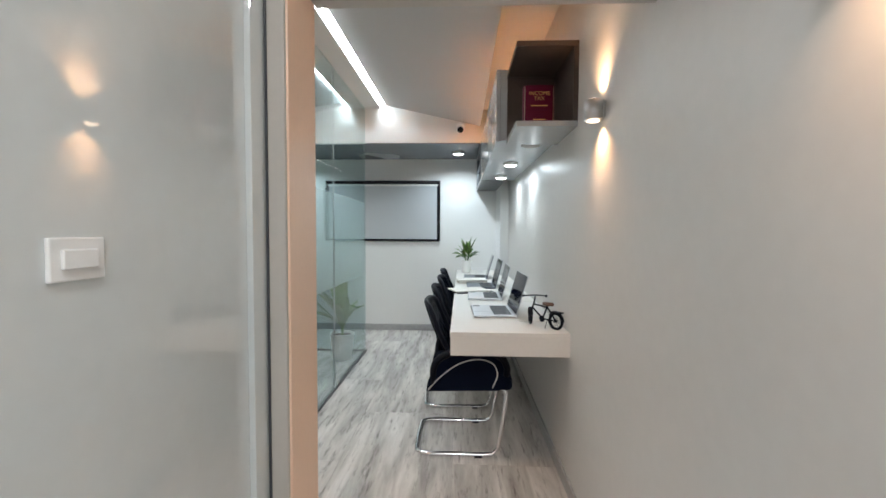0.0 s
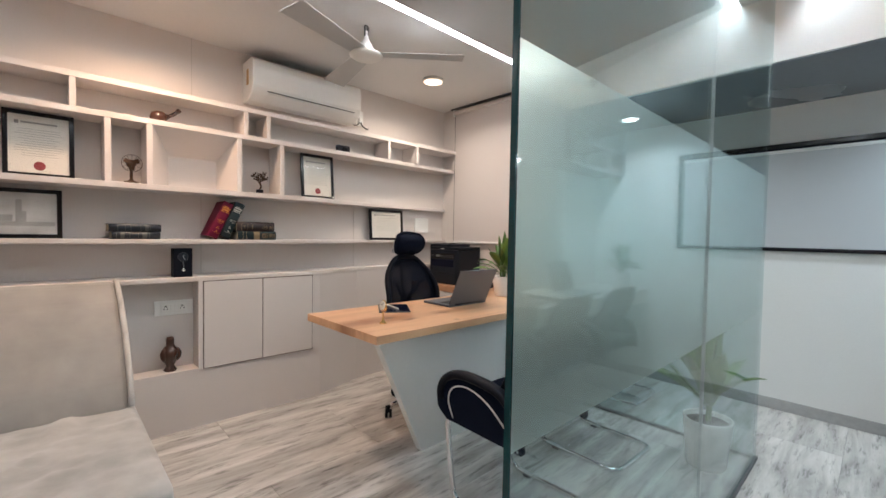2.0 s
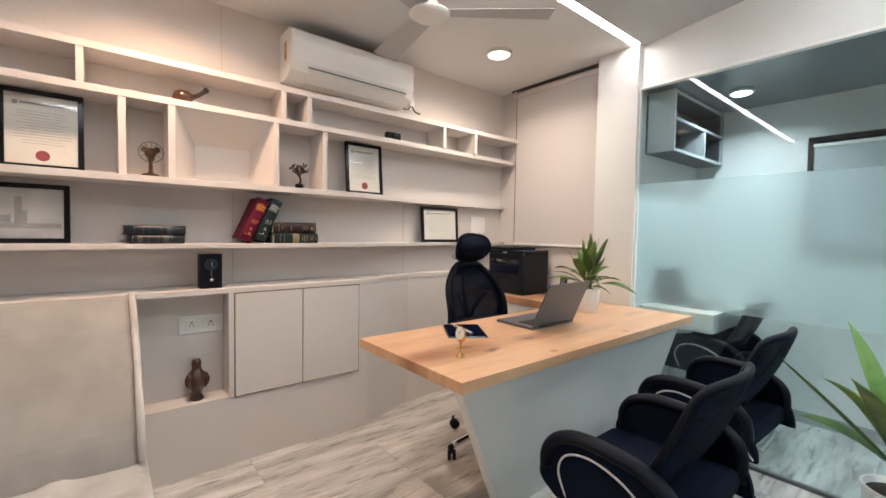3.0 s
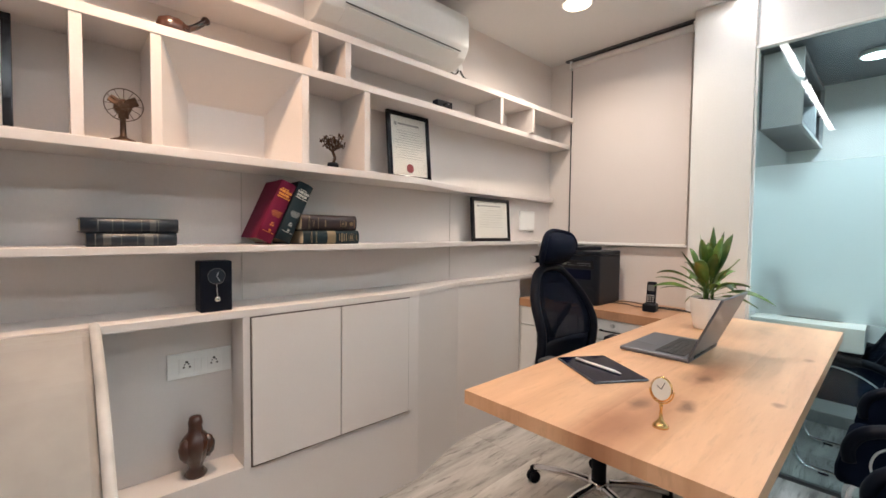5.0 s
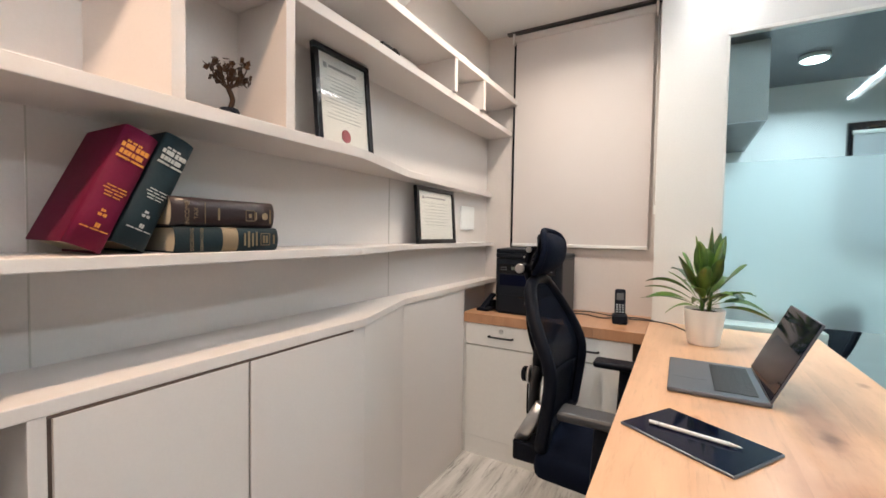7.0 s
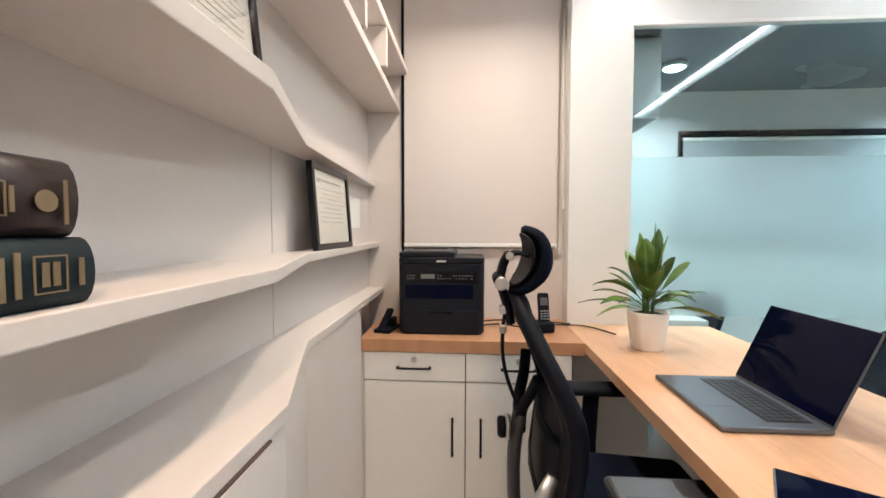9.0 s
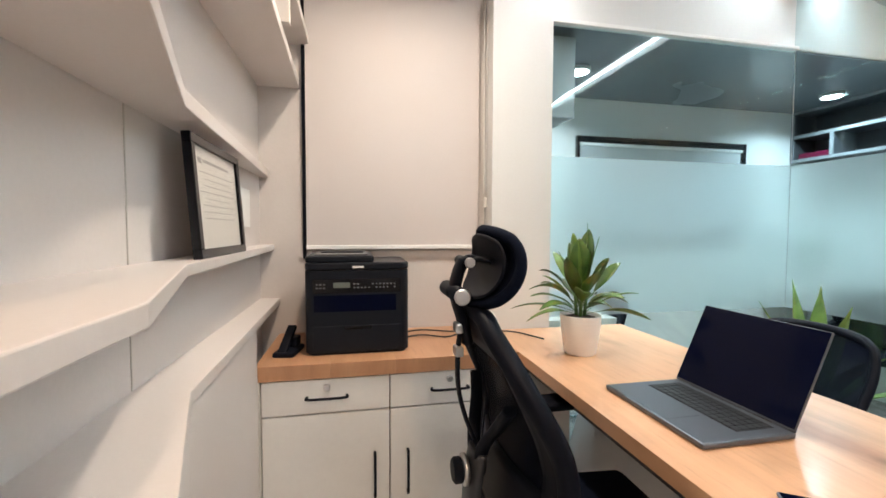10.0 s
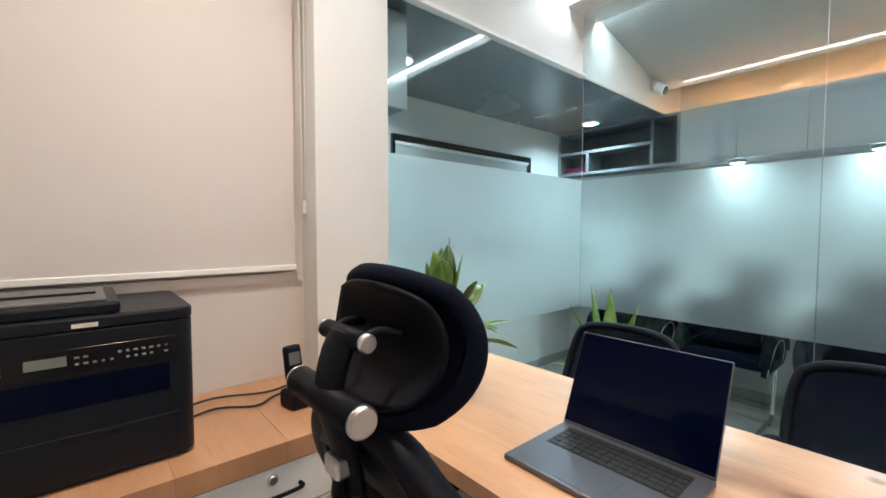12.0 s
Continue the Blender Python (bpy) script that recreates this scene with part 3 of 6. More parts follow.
rear = thing("glass_partition", pose(0, 0, 0), "clear glass partition with a frosted band, behind the desk", "partition", kind="structure")
glass_pane(rear, "y", GY, -2.279, GX - 0.006, 0.018, 2.085)
part("frosted_film", bx(-2.278, GY - 0.0062, 0.79, GX - 0.007, GY - 0.0054, 1.510), M_FROST, rear, "frosted privacy film").visible_shadow = False
part("head_channel", bx(-2.28, 4.262, 2.085, GX, 4.3, 2.102, bev=0.002), M_WHITE, rear, "white head channel")
part("floor_channel", bx(-2.28, GY - 0.012, 0, GX - 0.012, GY + 0.012, 0.017), M_GREYPLASTIC, rear, "dark metal floor channel")
part("corner_seal", bx(GX - 0.0075, 4.2765, 0.018, GX - 0.0052, 4.2795, 2.085), M_STEEL, rear, "thin pale corner seal")
part("jamb_channel", bx(-2.2795, GY - 0.014, 0.02, -2.270, GY + 0.014, 2.085), M_WHITE, rear)


# ---- built-in shelving and low cabinets along the west wall ----
def front(y, near=-3.285, far=-3.405, end=-3.43, bend0=2.96, bend1=3.34):
    """The depth of the built-in front: straight, then drawn in along a bend, then almost straight again."""
    if y < bend1:
        return near + (far - near) * max(0.0, (y - bend0) / (bend1 - bend0))
    return far + (end - far) * (y - bend1) / (4.35 - bend1)


def shelf_plan(y0, y1, **k):
    ys = [y0, k.get("bend0", 2.96), k.get("bend1", 3.34), y1]
    ys = [y for y in ys if y0 <= y <= y1]
    return [(WX, y0)] + [(front(y, **k), y) for y in ys] + [(WX, y1)]


SY0, SY1 = 0.345, NY - 0.002
wall_unit = thing("wall_shelf_unit", pose(0, 0, 0), "beige laminate built-in wall shelves with a curved front", "shelf unit", kind="structure")
part("shelf", prism(shelf_plan(SY0, SY1, near=-3.290, far=-3.408, end=-3.445, bend0=2.95, bend1=3.36), 1.096, 1.119, 0.002), M_LAM, wall_unit)
part("shelf", prism(shelf_plan(SY0, SY1, near=-3.289, far=-3.404, end=-3.463, bend0=2.95, bend1=3.36), 1.392, 1.422, 0.002), M_LAM, wall_unit)
part("shelf", prism([(WX, SY0), (-3.30, SY0), (-3.30, 3.0), (-3.34, SY1), (WX, SY1)], 1.752, 1.782, 0.002), M_LAM, wall_unit)
part("shelf", bx(WX, SY0, 1.925, -3.30, SY1, 1.955, bev=0.002), M_LAM, wall_unit)
for y in (0.9, 1.64, 2.46, 2.60, 3.57, 3.87):
    part("divider", bx(WX, y - 0.013, 1.782, -3.303, y + 0.013, 1.925, bev=0.0015), M_LAM, wall_unit)
for y in (0.75, 1.25, 1.775, 1.955, 2.42, 2.69):
    part("divider", bx(WX, y - 0.014, 1.422, -3.303, y + 0.014, 1.752, bev=0.0015), M_LAM, wall_unit)
for y, z0, z1 in ((2.25, 1.119, 1.392), (2.25, 0.899, 1.096), (3.36, 1.119, 1.392), (3.36, 0.899, 1.096), (2.2, 1.955, 2.36), (2.9, 1.955, 2.36)):
    part("wall_seam", bx(WX, y - 0.0015, z0, WX + 0.0015, y + 0.0015, z1), M_FRAME, wall_unit)

# the splayed lining of the wide compartment: two cheeks and a sloping top run in to a smaller back
def lining(corners):
    b = bmesh.new()
    b.faces.new([b.verts.new(c) for c in corners])
    b.faces.ensure_lookup_table()
    b.normal_update()
    r = bmesh.ops.extrude_face_region(b, geom=b.faces[:])
    bmesh.ops.translate(b, verts=[v for v in r["geom"] if isinstance(v, bmesh.types.BMVert)], vec=(-0.003, 0, 0))
    bmesh.ops.recalc_face_normals(b, faces=b.faces)
    return b


FA, FB, BA, BB, FZ, BZ, NX = 1.969, 2.406, 2.075, 2.336, 1.752, 1.618, WX + 0.006
part("niche_cheek", lining([(-3.304, FA, 1.4222), (NX, BA, 1.4222), (NX, BA, BZ), (-3.304, FA, FZ)]), M_LAM, wall_unit)
part("niche_cheek", lining([(-3.304, FB, 1.4222), (NX, BB, 1.4222), (NX, BB, BZ), (-3.304, FB, FZ)]), M_LAM, wall_unit)
part("niche_top", lining([(-3.304, FA, FZ), (-3.304, FB, FZ), (NX, BB, BZ), (NX, BA, BZ)]), M_LAM, wall_unit)
part("niche_back", lining([(NX, BA, 1.4222), (NX, BB, 1.4222), (NX, BB, BZ), (NX, BA, BZ)]), M_LAM, wall_unit)

low = thing("low_cabinet", pose(0, 0, 0), "beige laminate built-in low cabinet with a curved end", "cabinet", kind="structure")
part("plinth", prism(shelf_plan(SY0, 3.915), 0.0, 0.345), M_LAM, low)
part("ledge", prism(shelf_plan(SY0, SY1, near=-3.280, far=-3.400, end=-3.425), 0.873, 0.899, 0.002), M_LAM, low)
part("niche_back", bx(WX, SY0, 0.345, -3.41, 2.203, 0.875), M_LAM, low)
part("niche_floor", bx(-3.41, 1.70, 0.345, -3.285, 2.19, 0.352), M_LAM, low)
part("upright", bx(-3.41, 2.185, 0.345, -3.281, 2.208, 0.875, bev=0.001), M_LAM, low)
part("carcass", prism([(WX, 2.208), (-3.285, 2.208)] + [(front(y), y) for y in (2.96, 3.34, 3.915)] + [(WX, 3.915)], 0.345, 0.875), M_LAM, low)
for y0, y1 in ((2.214, 2.552), (2.558, 2.896)):
    part("cabinet_door", bx(-3.2845, y0, 0.349, -3.276, y1, 0.8685, bev=0.0008), M_LAM, low)
# thin dark strips paint the shade in the gaps round the doors
part("door_gap", bx(-3.2855, 2.208, 0.3452, -3.2764, 2.901, 0.3488), M_BROWN, low)
part("door_gap", bx(-3.2855, 2.208, 0.8688, -3.2768, 2.901, 0.8727), M_BROWN, low)
for y in (2.2105, 2.555, 2.899):
    part("door_gap", bx(-3.2855, y - 0.0034, 0.345, -3.2838, y + 0.0034, 0.873), M_BROWN, low)

# ---- window with blind in the cabin ----
blind = thing("roller_blind", pose(0, 0, 0), "cream roller blind pulled down over the cabin window", "blind")
part("fabric", bx(-3.315, 4.334, 1.105, -2.585, 4.337, 2.30), M_BLIND, blind)
part("bottom_bar", bx(-3.317, 4.328, 1.098, -2.583, 4.343, 1.116, bev=0.003), M_WHITE, blind)
part("roller", rod((-3.32, 4.335, 2.315), (-2.58, 4.335, 2.315), 0.020, 18), M_BLIND, blind)
for x in (-3.327, -2.573):
    part("bracket", bx(x - 0.006, 4.318, 2.285, x + 0.006, 4.358, 2.345, bev=0.002), M_WHITE, blind)
for dx in (0.0, 0.014):
    part("pull_cord", tube(smooth_path([(-2.566 + dx, 4.325, 2.31), (-2.567 + dx, 4.322, 1.8), (-2.564 + dx * 0.6, 4.322, 1.32)], 6), 0.0018, n=6), M_WHITE, blind, "white bead cord")
part("cord_weight", bx(-2.566, 4.318, 1.28, -2.552, 4.326, 1.325, bev=0.003), M_WHITE, blind)
# solid dark strip in place of the shade between blind and ceiling
structure("blind_shadow_gap", bx(-3.37, 4.325, 2.348, -2.556, 4.358, 2.359), M_GREYPLASTIC, "dark strip painting the shadow gap above the blind", "trim")
win0 = thing("window_1", pose(0, 0, 0), "dark window frame behind the cream blind", "window", kind="structure")
part("window_frame", bx(-3.331, 4.345, 1.06, -3.318, 4.358, 2.34), M_BLACK, win0)
part("window_sill", bx(-3.345, 4.349, 1.060, -2.56, 4.358, 1.090), M_LAMWALL, win0)

# ---- window at the far end ----
win = thing("window_2", pose(0, 0, 0), "wide black-framed window with a closed grey blind", "window", kind="structure")
for n_, a in (("window_frame", (-1.63, FY - 0.03, 1.80, -0.235, FY, 1.832)), ("window_frame", (-1.63, FY - 0.03, 1.10, -0.235, FY, 1.118)), ("window_frame", (-1.63, FY - 0.03, 1.118, -1.612, FY, 1.80)), ("window_frame", (-0.258, FY - 0.03, 1.118, -0.235, FY, 1.80))):
    part(n_, bx(*a, bev=0.002), M_GLOSSBLACK, win)
part("pane", bx(-1.612, FY - 0.006, 1.118, -0.258, FY - 0.002, 1.80), M_SCREEN, win)
blind2 = thing("roller_blind", pose(0, 0, 0), "pale grey roller blind inside the black frame", "blind")
part("fabric", bx(-1.600, FY - 0.016, 1.125, -0.275, FY - 0.013, 1.77), M_BLINDGREY, blind2)
part("roller", rod((-1.605, FY - 0.016, 1.778), (-0.265, FY - 0.016, 1.778), 0.012, 14), M_WHITE, blind2)

# ---- corridor: counter, wall cabinets ----
counter = thing("wall_counter", pose(0, 0, 0), "long pale floating counter fixed to the corridor wall", "counter")
part("worktop", bx(-0.03, 2.08, 0.726, RX, FY - 0.002, 0.75, bev=0.0015), M_COUNTER, counter)
part("front_panel", bx(-0.028, 2.082, 0.638, -0.008, FY - 0.003, 0.7258), M_COUNTER, counter)
part("end_panel", bx(-0.008, 2.082, 0.638, RX, 2.102, 0.7258), M_COUNTER, counter)
part("underside", bx(-0.008, 2.102, 0.64, RX, FY - 0.003, 0.658), M_COUNTER, counter)

for i, (y0, y1) in enumerate(((2.42, 2.77), (2.77, 3.12), (3.12, 3.47), (3.47, 3.83), (3.83, 4.18))):
    c = thing("wall_cabinet", pose(0, 0, 0), "grey glossy wall cabinet with a flat door over the counter", "cabinet", "wall cabinets")
    part("carcass", bx(0.226, y0 + 0.001, 1.715, RX, y1 - 0.001, 2.09), M_CABGREY, c)
    part("door", bx(0.205, y0 + 0.002, 1.709, 0.225, y1 - 0.002, 2.092, bev=0.0015), M_CABGREY, c)
niche = thing("corner_shelf", pose(0, 0, 0), "dark brown open end shelf of the wall cabinets", "shelf")
part("bottom", bx(0.258, 2.02, 1.692, RX, 2.419, 1.7155, bev=0.001), M_CABGREY, niche)
part("top", bx(0.258, 2.02, 2.040, RX, 2.419, 2.064, bev=0.001), M_BROWN, niche)
part("back", bx(0.508, 2.022, 1.716, RX, 2.419, 2.040), M_BROWN, niche)
part("end_panel", bx(0.26, 2.399, 1.716, 0.508, 2.419, 2.040), M_BROWN, niche)
shelfcab = thing("open_wall_cabinet", pose(0, 0, 0), "grey open wall cabinet with dark compartments", "cabinet")
part("back", bx(0.422, 4.182, 1.712, 0.438, 5.205, 2.09), M_DARKIN, shelfcab)
for a in ((0.215, 4.182, 1.712, 0.422, 5.205, 1.73), (0.215, 4.182, 2.072, 0.422, 5.205, 2.09), (0.22, 4.39, 1.89, 0.422, 5.187, 1.908)):
    part("shelf", bx(*a, bev=0.001), M_DARKIN, shelfcab)
for y, z0, z1 in ((4.191, 1.73, 2.072), (4.38, 1.73, 2.072), (5.196, 1.73, 2.072), (4.92, 1.73, 1.89)):
    part("divider", bx(0.215, y - 0.009, z0, 0.422, y + 0.009, z1, bev=0.001), M_DARKIN, shelfcab)
    part("front_edge", bx(0.203, y - 0.012, z0, 0.2145, y + 0.012, z1, bev=0.001), M_MIDGREY, shelfcab)
for z0, z1 in ((1.706, 1.7298), (1.887, 1.911), (2.0722, 2.092)):
    part("front_edge", bx(0.203, 4.182 if z0 != 1.887 else 4.3925, z0, 0.2145, 5.205 if z0 != 1.887 else 5.1835, z1, bev=0.001), M_MIDGREY, shelfcab)
tagged(link("document_box", bx(0.225, 4.95, 1.73, 0.415, 5.16, 1.772, bev=0.004), M_RED), "red document box in the open wall cabinet", "box")


def keyboard(parent, x0, y0, w, d, cols, rows, z):
    b = bmesh.new()
    for i in range(cols):
        for j in range(rows):
            kx, ky = x0 + w * i / cols, y0 + d * j / rows
            box(b, kx + 0.0008, ky + 0.0008, z, kx + w / cols - 0.0008, ky + d / rows - 0.0008, z + 0.0012)
    return part("keys", b, M_KEYS, parent)


def laptop(m, w, d, lid_len, body, label, open_deg=108, group=""):
    """User side at -y, hinge at +y."""
    t = thing("laptop", m, label, "laptop", group)
    base = part("base", bx(-w / 2, -d / 2, 0.001, w / 2, d / 2, 0.014, bev=0.004), body, t)
    part("keyboard_well", bx(-w * 0.41, -d * 0.02, 0.0132, w * 0.41, d * 0.40, 0.0146), M_KEYS, base)
    keyboard(base, -w * 0.40, -d * 0.01, w * 0.80, d * 0.40, 14, 5, 0.0146)
    part("trackpad", bx(-w * 0.16, -d * 0.46, 0.0135, w * 0.16, -d * 0.08, 0.0145, bev=0.0003), body, base)
    if body is M_SILVER:
        part("sticker", bx(-w * 0.46, -d * 0.44, 0.0136, -w * 0.36, -d * 0.28, 0.0146), M_KEYS, base, "dark sticker")
    lid = bx(-w / 2, 0, -0.003, w / 2, lid_len, 0.003, bev=0.0022)
    scr = bx(-w / 2 + 0.002, 0.006, 0.003, w / 2 - 0.002, lid_len - 0.002, 0.0042)
    r = pose(0, d / 2 - 0.004, 0.014, 180 - open_deg, 0, 0)
    for bm in (lid, scr):
        bmesh.ops.transform(bm, matrix=r, verts=bm.verts)
    lidob = part("lid", lid, body, t)
    part("screen", scr, M_SCREEN, lidob, "dark glossy screen")
    part("hinge", rod((-w * 0.35, d / 2 - 0.002, 0.012), (w * 0.35, d / 2 - 0.002, 0.012), 0.005, 12), M_KEYS, t)
    return t


# the lid turns up about the hinge: open_deg counts from the keyboard
for y, x, turn, w, body, label, deg in ((2.575, 0.205, -88, 0.33, M_SILVER, "silver laptop open on the counter", 106), (3.15, 0.19, -91, 0.33, M_SILVER, "silver laptop open on the counter", 104), (3.72, 0.19, -89, 0.32, M_SPACEGREY, "grey laptop open on the counter", 104), (4.40, 0.17, -92, 0.32, M_SPACEGREY, "grey laptop open at the far end of the counter", 106)):
    laptop(pose(x, y, 0.75, 0, 0, turn), w, 0.235, 0.225, body, label, deg, "laptops on the counter")


def paper_book(name, m, w, d, h, cover, label, category="book", group="", pages=M_PAGES, gilt=True, bands=(), words=()):
    """A bound book lying flat: spine along x at -y, pages towards +y."""
    t = thing(name, m, label, category, group)
    k = 0.0035
    part("page_block", bx(-w / 2 + 0.004, -d / 2 + 0.008, k, w / 2 - 0.004, d / 2 - 0.004, h - k), pages, t)
    b = bx(-w / 2, -d / 2 + 0.012, 0, w / 2, d / 2, k, bev=0.001)
    box(b, -w / 2, -d / 2 + 0.012, h - k, w / 2, d / 2, h, bev=0.001)
    prof = [(-d / 2 + 0.013, 0.0)] + [(-d / 2 + 0.013 - 0.013 * math.sin(math.pi * i / 8), h / 2 - h / 2 * math.cos(math.pi * i / 8)) for i in range(1, 8)] + [(-d / 2 + 0.013, h)]
    s = sheet([[(x, y, z) for y, z in prof] for x in (-w / 2, -w / 4, 0, w / 4, w / 2)], 0.002)
    merge(b, s)
    cov = part("cover", b, cover, t)
    for x, bw, material in bands:
        part("spine_band", sheet([[(xx, y - 0.0008, z) for y, z in prof] for xx in (x - bw / 2, x + bw / 2)]), material, cov)
    for text, x, z, size in words:
        lettering(text, size, pose(x, -d / 2 - 0.0012, z, 90, 0, 0) @ pose(0, 0, 0, 0, 0, 90), M_GILT, cov)
    return t


tax = paper_book("law_book", pose(0.385, 2.20, 1.716, 0, 0, 0) @ pose(-0.07, 0, 0.105, 0, 90, 0), 0.205, 0.055, 0.145, M_RED, "thick red book standing on the end shelf")
tcov = [c for c in tax.children if c.name.startswith("cover")][0]
for words, up, size in (("INCOME", 0.062, 0.026), ("TAX", 0.038, 0.026)):
    lettering(words, size, Matrix(((0, -1, 0, -up), (0, 0, -1, -0.0295), (1, 0, 0, 0.072), (0, 0, 0, 1))), M_GOLD, tcov)
for up, w in ((0.005, 0.04), (-0.06, 0.03)):
    part("title_bar", bx(-up - 0.002, -0.0292, 0.072 - w, -up + 0.002, -0.0282, 0.072 + w), M_GOLD, tcov)

paper_book("thick_book", pose(0.12, 3.98, 0.75, 0, 0, -84), 0.20, 0.27, 0.034, M_PAPER, "thick white book lying on the counter", pages=M_PAPER)
folder = thing("notebook", pose(0.10, 3.43, 0.75, 0, 0, -70), "open white notebook on a black folder", "notebook")
part("folder", bx(-0.12, -0.15, 0, 0.12, 0.15, 0.008, bev=0.002), M_BLACK, folder)
part("page_block", bx(-0.10, -0.16, 0.008, 0.11, 0.12, 0.018, bev=0.001), M_PAPER, folder)
for i, (x, y, a) in enumerate(((0.03, 3.36, 20), (0.015, 3.33, 55), (0.05, 3.30, -8))):
    pen = thing("pen", pose(x, y, 0.757, 0, 0, a), "black pen lying on the counter", "pen", "pens on the counter")
    part("barrel", rod((-0.07, 0, 0), (0.05, 0, 0), 0.0045, 10), M_BLACK, pen)
    part("tip", rod((0.05, 0, 0), (0.068, 0, 0), 0.004, 10, 0.001), M_STEEL, pen)
tagged(link("paper_sheet", bx(0.36, 2.95, 0.7505, 0.50, 3.14, 0.7525), M_PAPER), "white sheet of paper on the counter", "paper")
tagged(link("paper_sheet", bx(0.33, 2.33, 0.7505, 0.47, 2.45, 0.7525), M_PAPER), "white sheet of paper under the model bicycle", "paper")


def leaf_blade(length, width, rise, droop, fold=0.25, n=9, twist=0.0):
    """A strap leaf from the origin along +x, rising and then drooping."""
    rows = []
    for i in range(n + 1):
        s = i / n
        x = length * (s * math.cos(rise) + 0.0)
        z = length * (math.sin(rise) * s - droop * s * s)
        w = width * (math.sin(math.pi * min(1, 0.12 + 0.88 * s)) ** 0.7) * (1 - s ** 6) + 0.0012
        a = twist * s
        rows.append([(x, -w * math.cos(a), z + fold * w + w * math.sin(a)), (x, 0, z), (x, w * math.cos(a), z + fold * w - w * math.sin(a))])
    return sheet(rows, 0.0012)


def potted_plant(m, pot_r, pot_h, leaves, label, seed, material, taper=0.76, top=0.0, sprawl=1.0):
    """A bushy plant of stalked blades: upright ones in the middle, long drooping ones round the rim."""
    rnd = random.Random(seed)
    t = thing("potted_plant", m, label, "plant")
    r = pot_r
    part("pot", turned([(r * taper * 0.93, 0), (r * taper, 0.006), (r * 0.93, pot_h * 0.6), (r * 0.99, pot_h - 0.004), (r * 0.985, pot_h), (r * 0.94, pot_h), (r * 0.91, pot_h - 0.02), (r * 0.4, pot_h - 0.022)], 36), M_POT, t, "white round pot")
    part("soil", turned([(r * 0.91, pot_h - 0.05), (r * 0.91, pot_h - 0.014), (r * 0.5, pot_h - 0.006)], 24), M_SOIL, t)
    for i in range(3):
        a = 2.1 * i
        part("stem", rod((0.014 * math.cos(a), 0.014 * math.sin(a), pot_h - 0.02), (0.022 * math.cos(a), 0.022 * math.sin(a), pot_h + 0.07), 0.007, 8, 0.005), M_LEAF, t)
    for i in range(leaves):
        s = i / max(1, leaves - 1)
        rise = radians(86 - 62 * s * sprawl + rnd.uniform(-13, 13))
        ln = top * rnd.uniform(0.72, 1.08) * (1.0 if s < 0.5 else 0.86)
        wide = top * (rnd.uniform(0.075, 0.115) if s < 0.6 else rnd.uniform(0.04, 0.075))
        bend = rnd.uniform(0.05, 0.30) if s < 0.4 else rnd.uniform(0.35, 0.85)
        stalk = rnd.uniform(0.16, 0.30)
        n, rows, tw = 11, [], rnd.uniform(-0.9, 0.9)
        for k in range(n + 1):
            q = k / n
            x = ln * math.cos(rise) * (q + 0.12 * bend * q * q)
            z = ln * (math.sin(rise) * q - bend * 0.62 * q ** 2.3)
            u = max(0.0, (q - stalk) / (1 - stalk))
            w = 0.0016 + wide * (math.sin(math.pi * u ** 0.8) ** 0.85 if 0 < u < 1 else 0)
            c, d = math.cos(tw * q), math.sin(tw * q)
            rows.append([(x, -w * c, z + 0.3 * w - w * d), (x, 0, z), (x, w * c, z + 0.3 * w + w * d)])
        bm = sheet(rows, 0.001)
        bmesh.ops.transform(bm, matrix=pose(0, 0, pot_h - 0.004 + 0.06 * (1 - s), 0, 0, i * 137.5 + rnd.uniform(-25, 25)) @ pose(0.010, 0, 0), verts=bm.verts)
        part("leaf", bm, material, t)
    return t


potted_plant(pose(-2.348, 3.872, 0.75), 0.071, 0.138, 36, "leafy green plant in a white pot on the desk", 3, M_LEAF, top=0.275)
potted_plant(pose(0.085, 4.93, 0.75), 0.062, 0.14, 28, "leafy green plant in a white pot on the counter", 8, M_LEAF, top=0.24, sprawl=0.85)


def broad_plant(m):
    rnd = random.Random(5)
    t = thing("potted_plant", m, "tall broad-leaved plant in a white floor pot", "plant")
    part("pot", turned([(0.085, 0), (0.09, 0.008), (0.112, 0.235), (0.115, 0.25), (0.104, 0.25), (0.10, 0.225), (0.04, 0.222)], 40), M_POT, t, "white round floor pot")
    part("soil", turned([(0.101, 0.19), (0.101, 0.226), (0.05, 0.232)], 28), M_SOIL, t)
    part("stem", tube(smooth_path([(0, 0, 0.21), (0.004, 0.0, 0.30), (0.0, 0.006, 0.38)], 4), 0.013, n=10), M_LEAF2, t)
    for az, rise, ln, w, dr in ((20, 80, 0.56, 0.034, 0.05), (95, 76, 0.58, 0.036, 0.06), (150, 66, 0.60, 0.036, 0.22), (215, 58, 0.54, 0.038, 0.40), (260, 70, 0.56, 0.034, 0.12), (300, 62, 0.48, 0.036, 0.34), (340, 50, 0.42, 0.036, 0.40), (250, 52, 0.60, 0.030, 0.30), (275, 44, 0.56, 0.028, 0.36), (125, 44, 0.40, 0.036, 0.42), (60, 52, 0.40, 0.034, 0.36), (190, 36, 0.38, 0.034, 0.36), (207, 41, 0.58, 0.036, 0.02)):
        bm = leaf_blade(ln * 1.10, w * 1.25, radians(rise + 5), dr * 0.85, 0.4, 12, rnd.uniform(-0.4, 0.4))
        bmesh.ops.transform(bm, matrix=pose(0, 0, 0.30 + rnd.uniform(0, 0.06), 0, 0, az), verts=bm.verts)
        part("leaf", bm, M_LEAF2, t)


broad_plant(pose(-1.105, 4.02, 0))


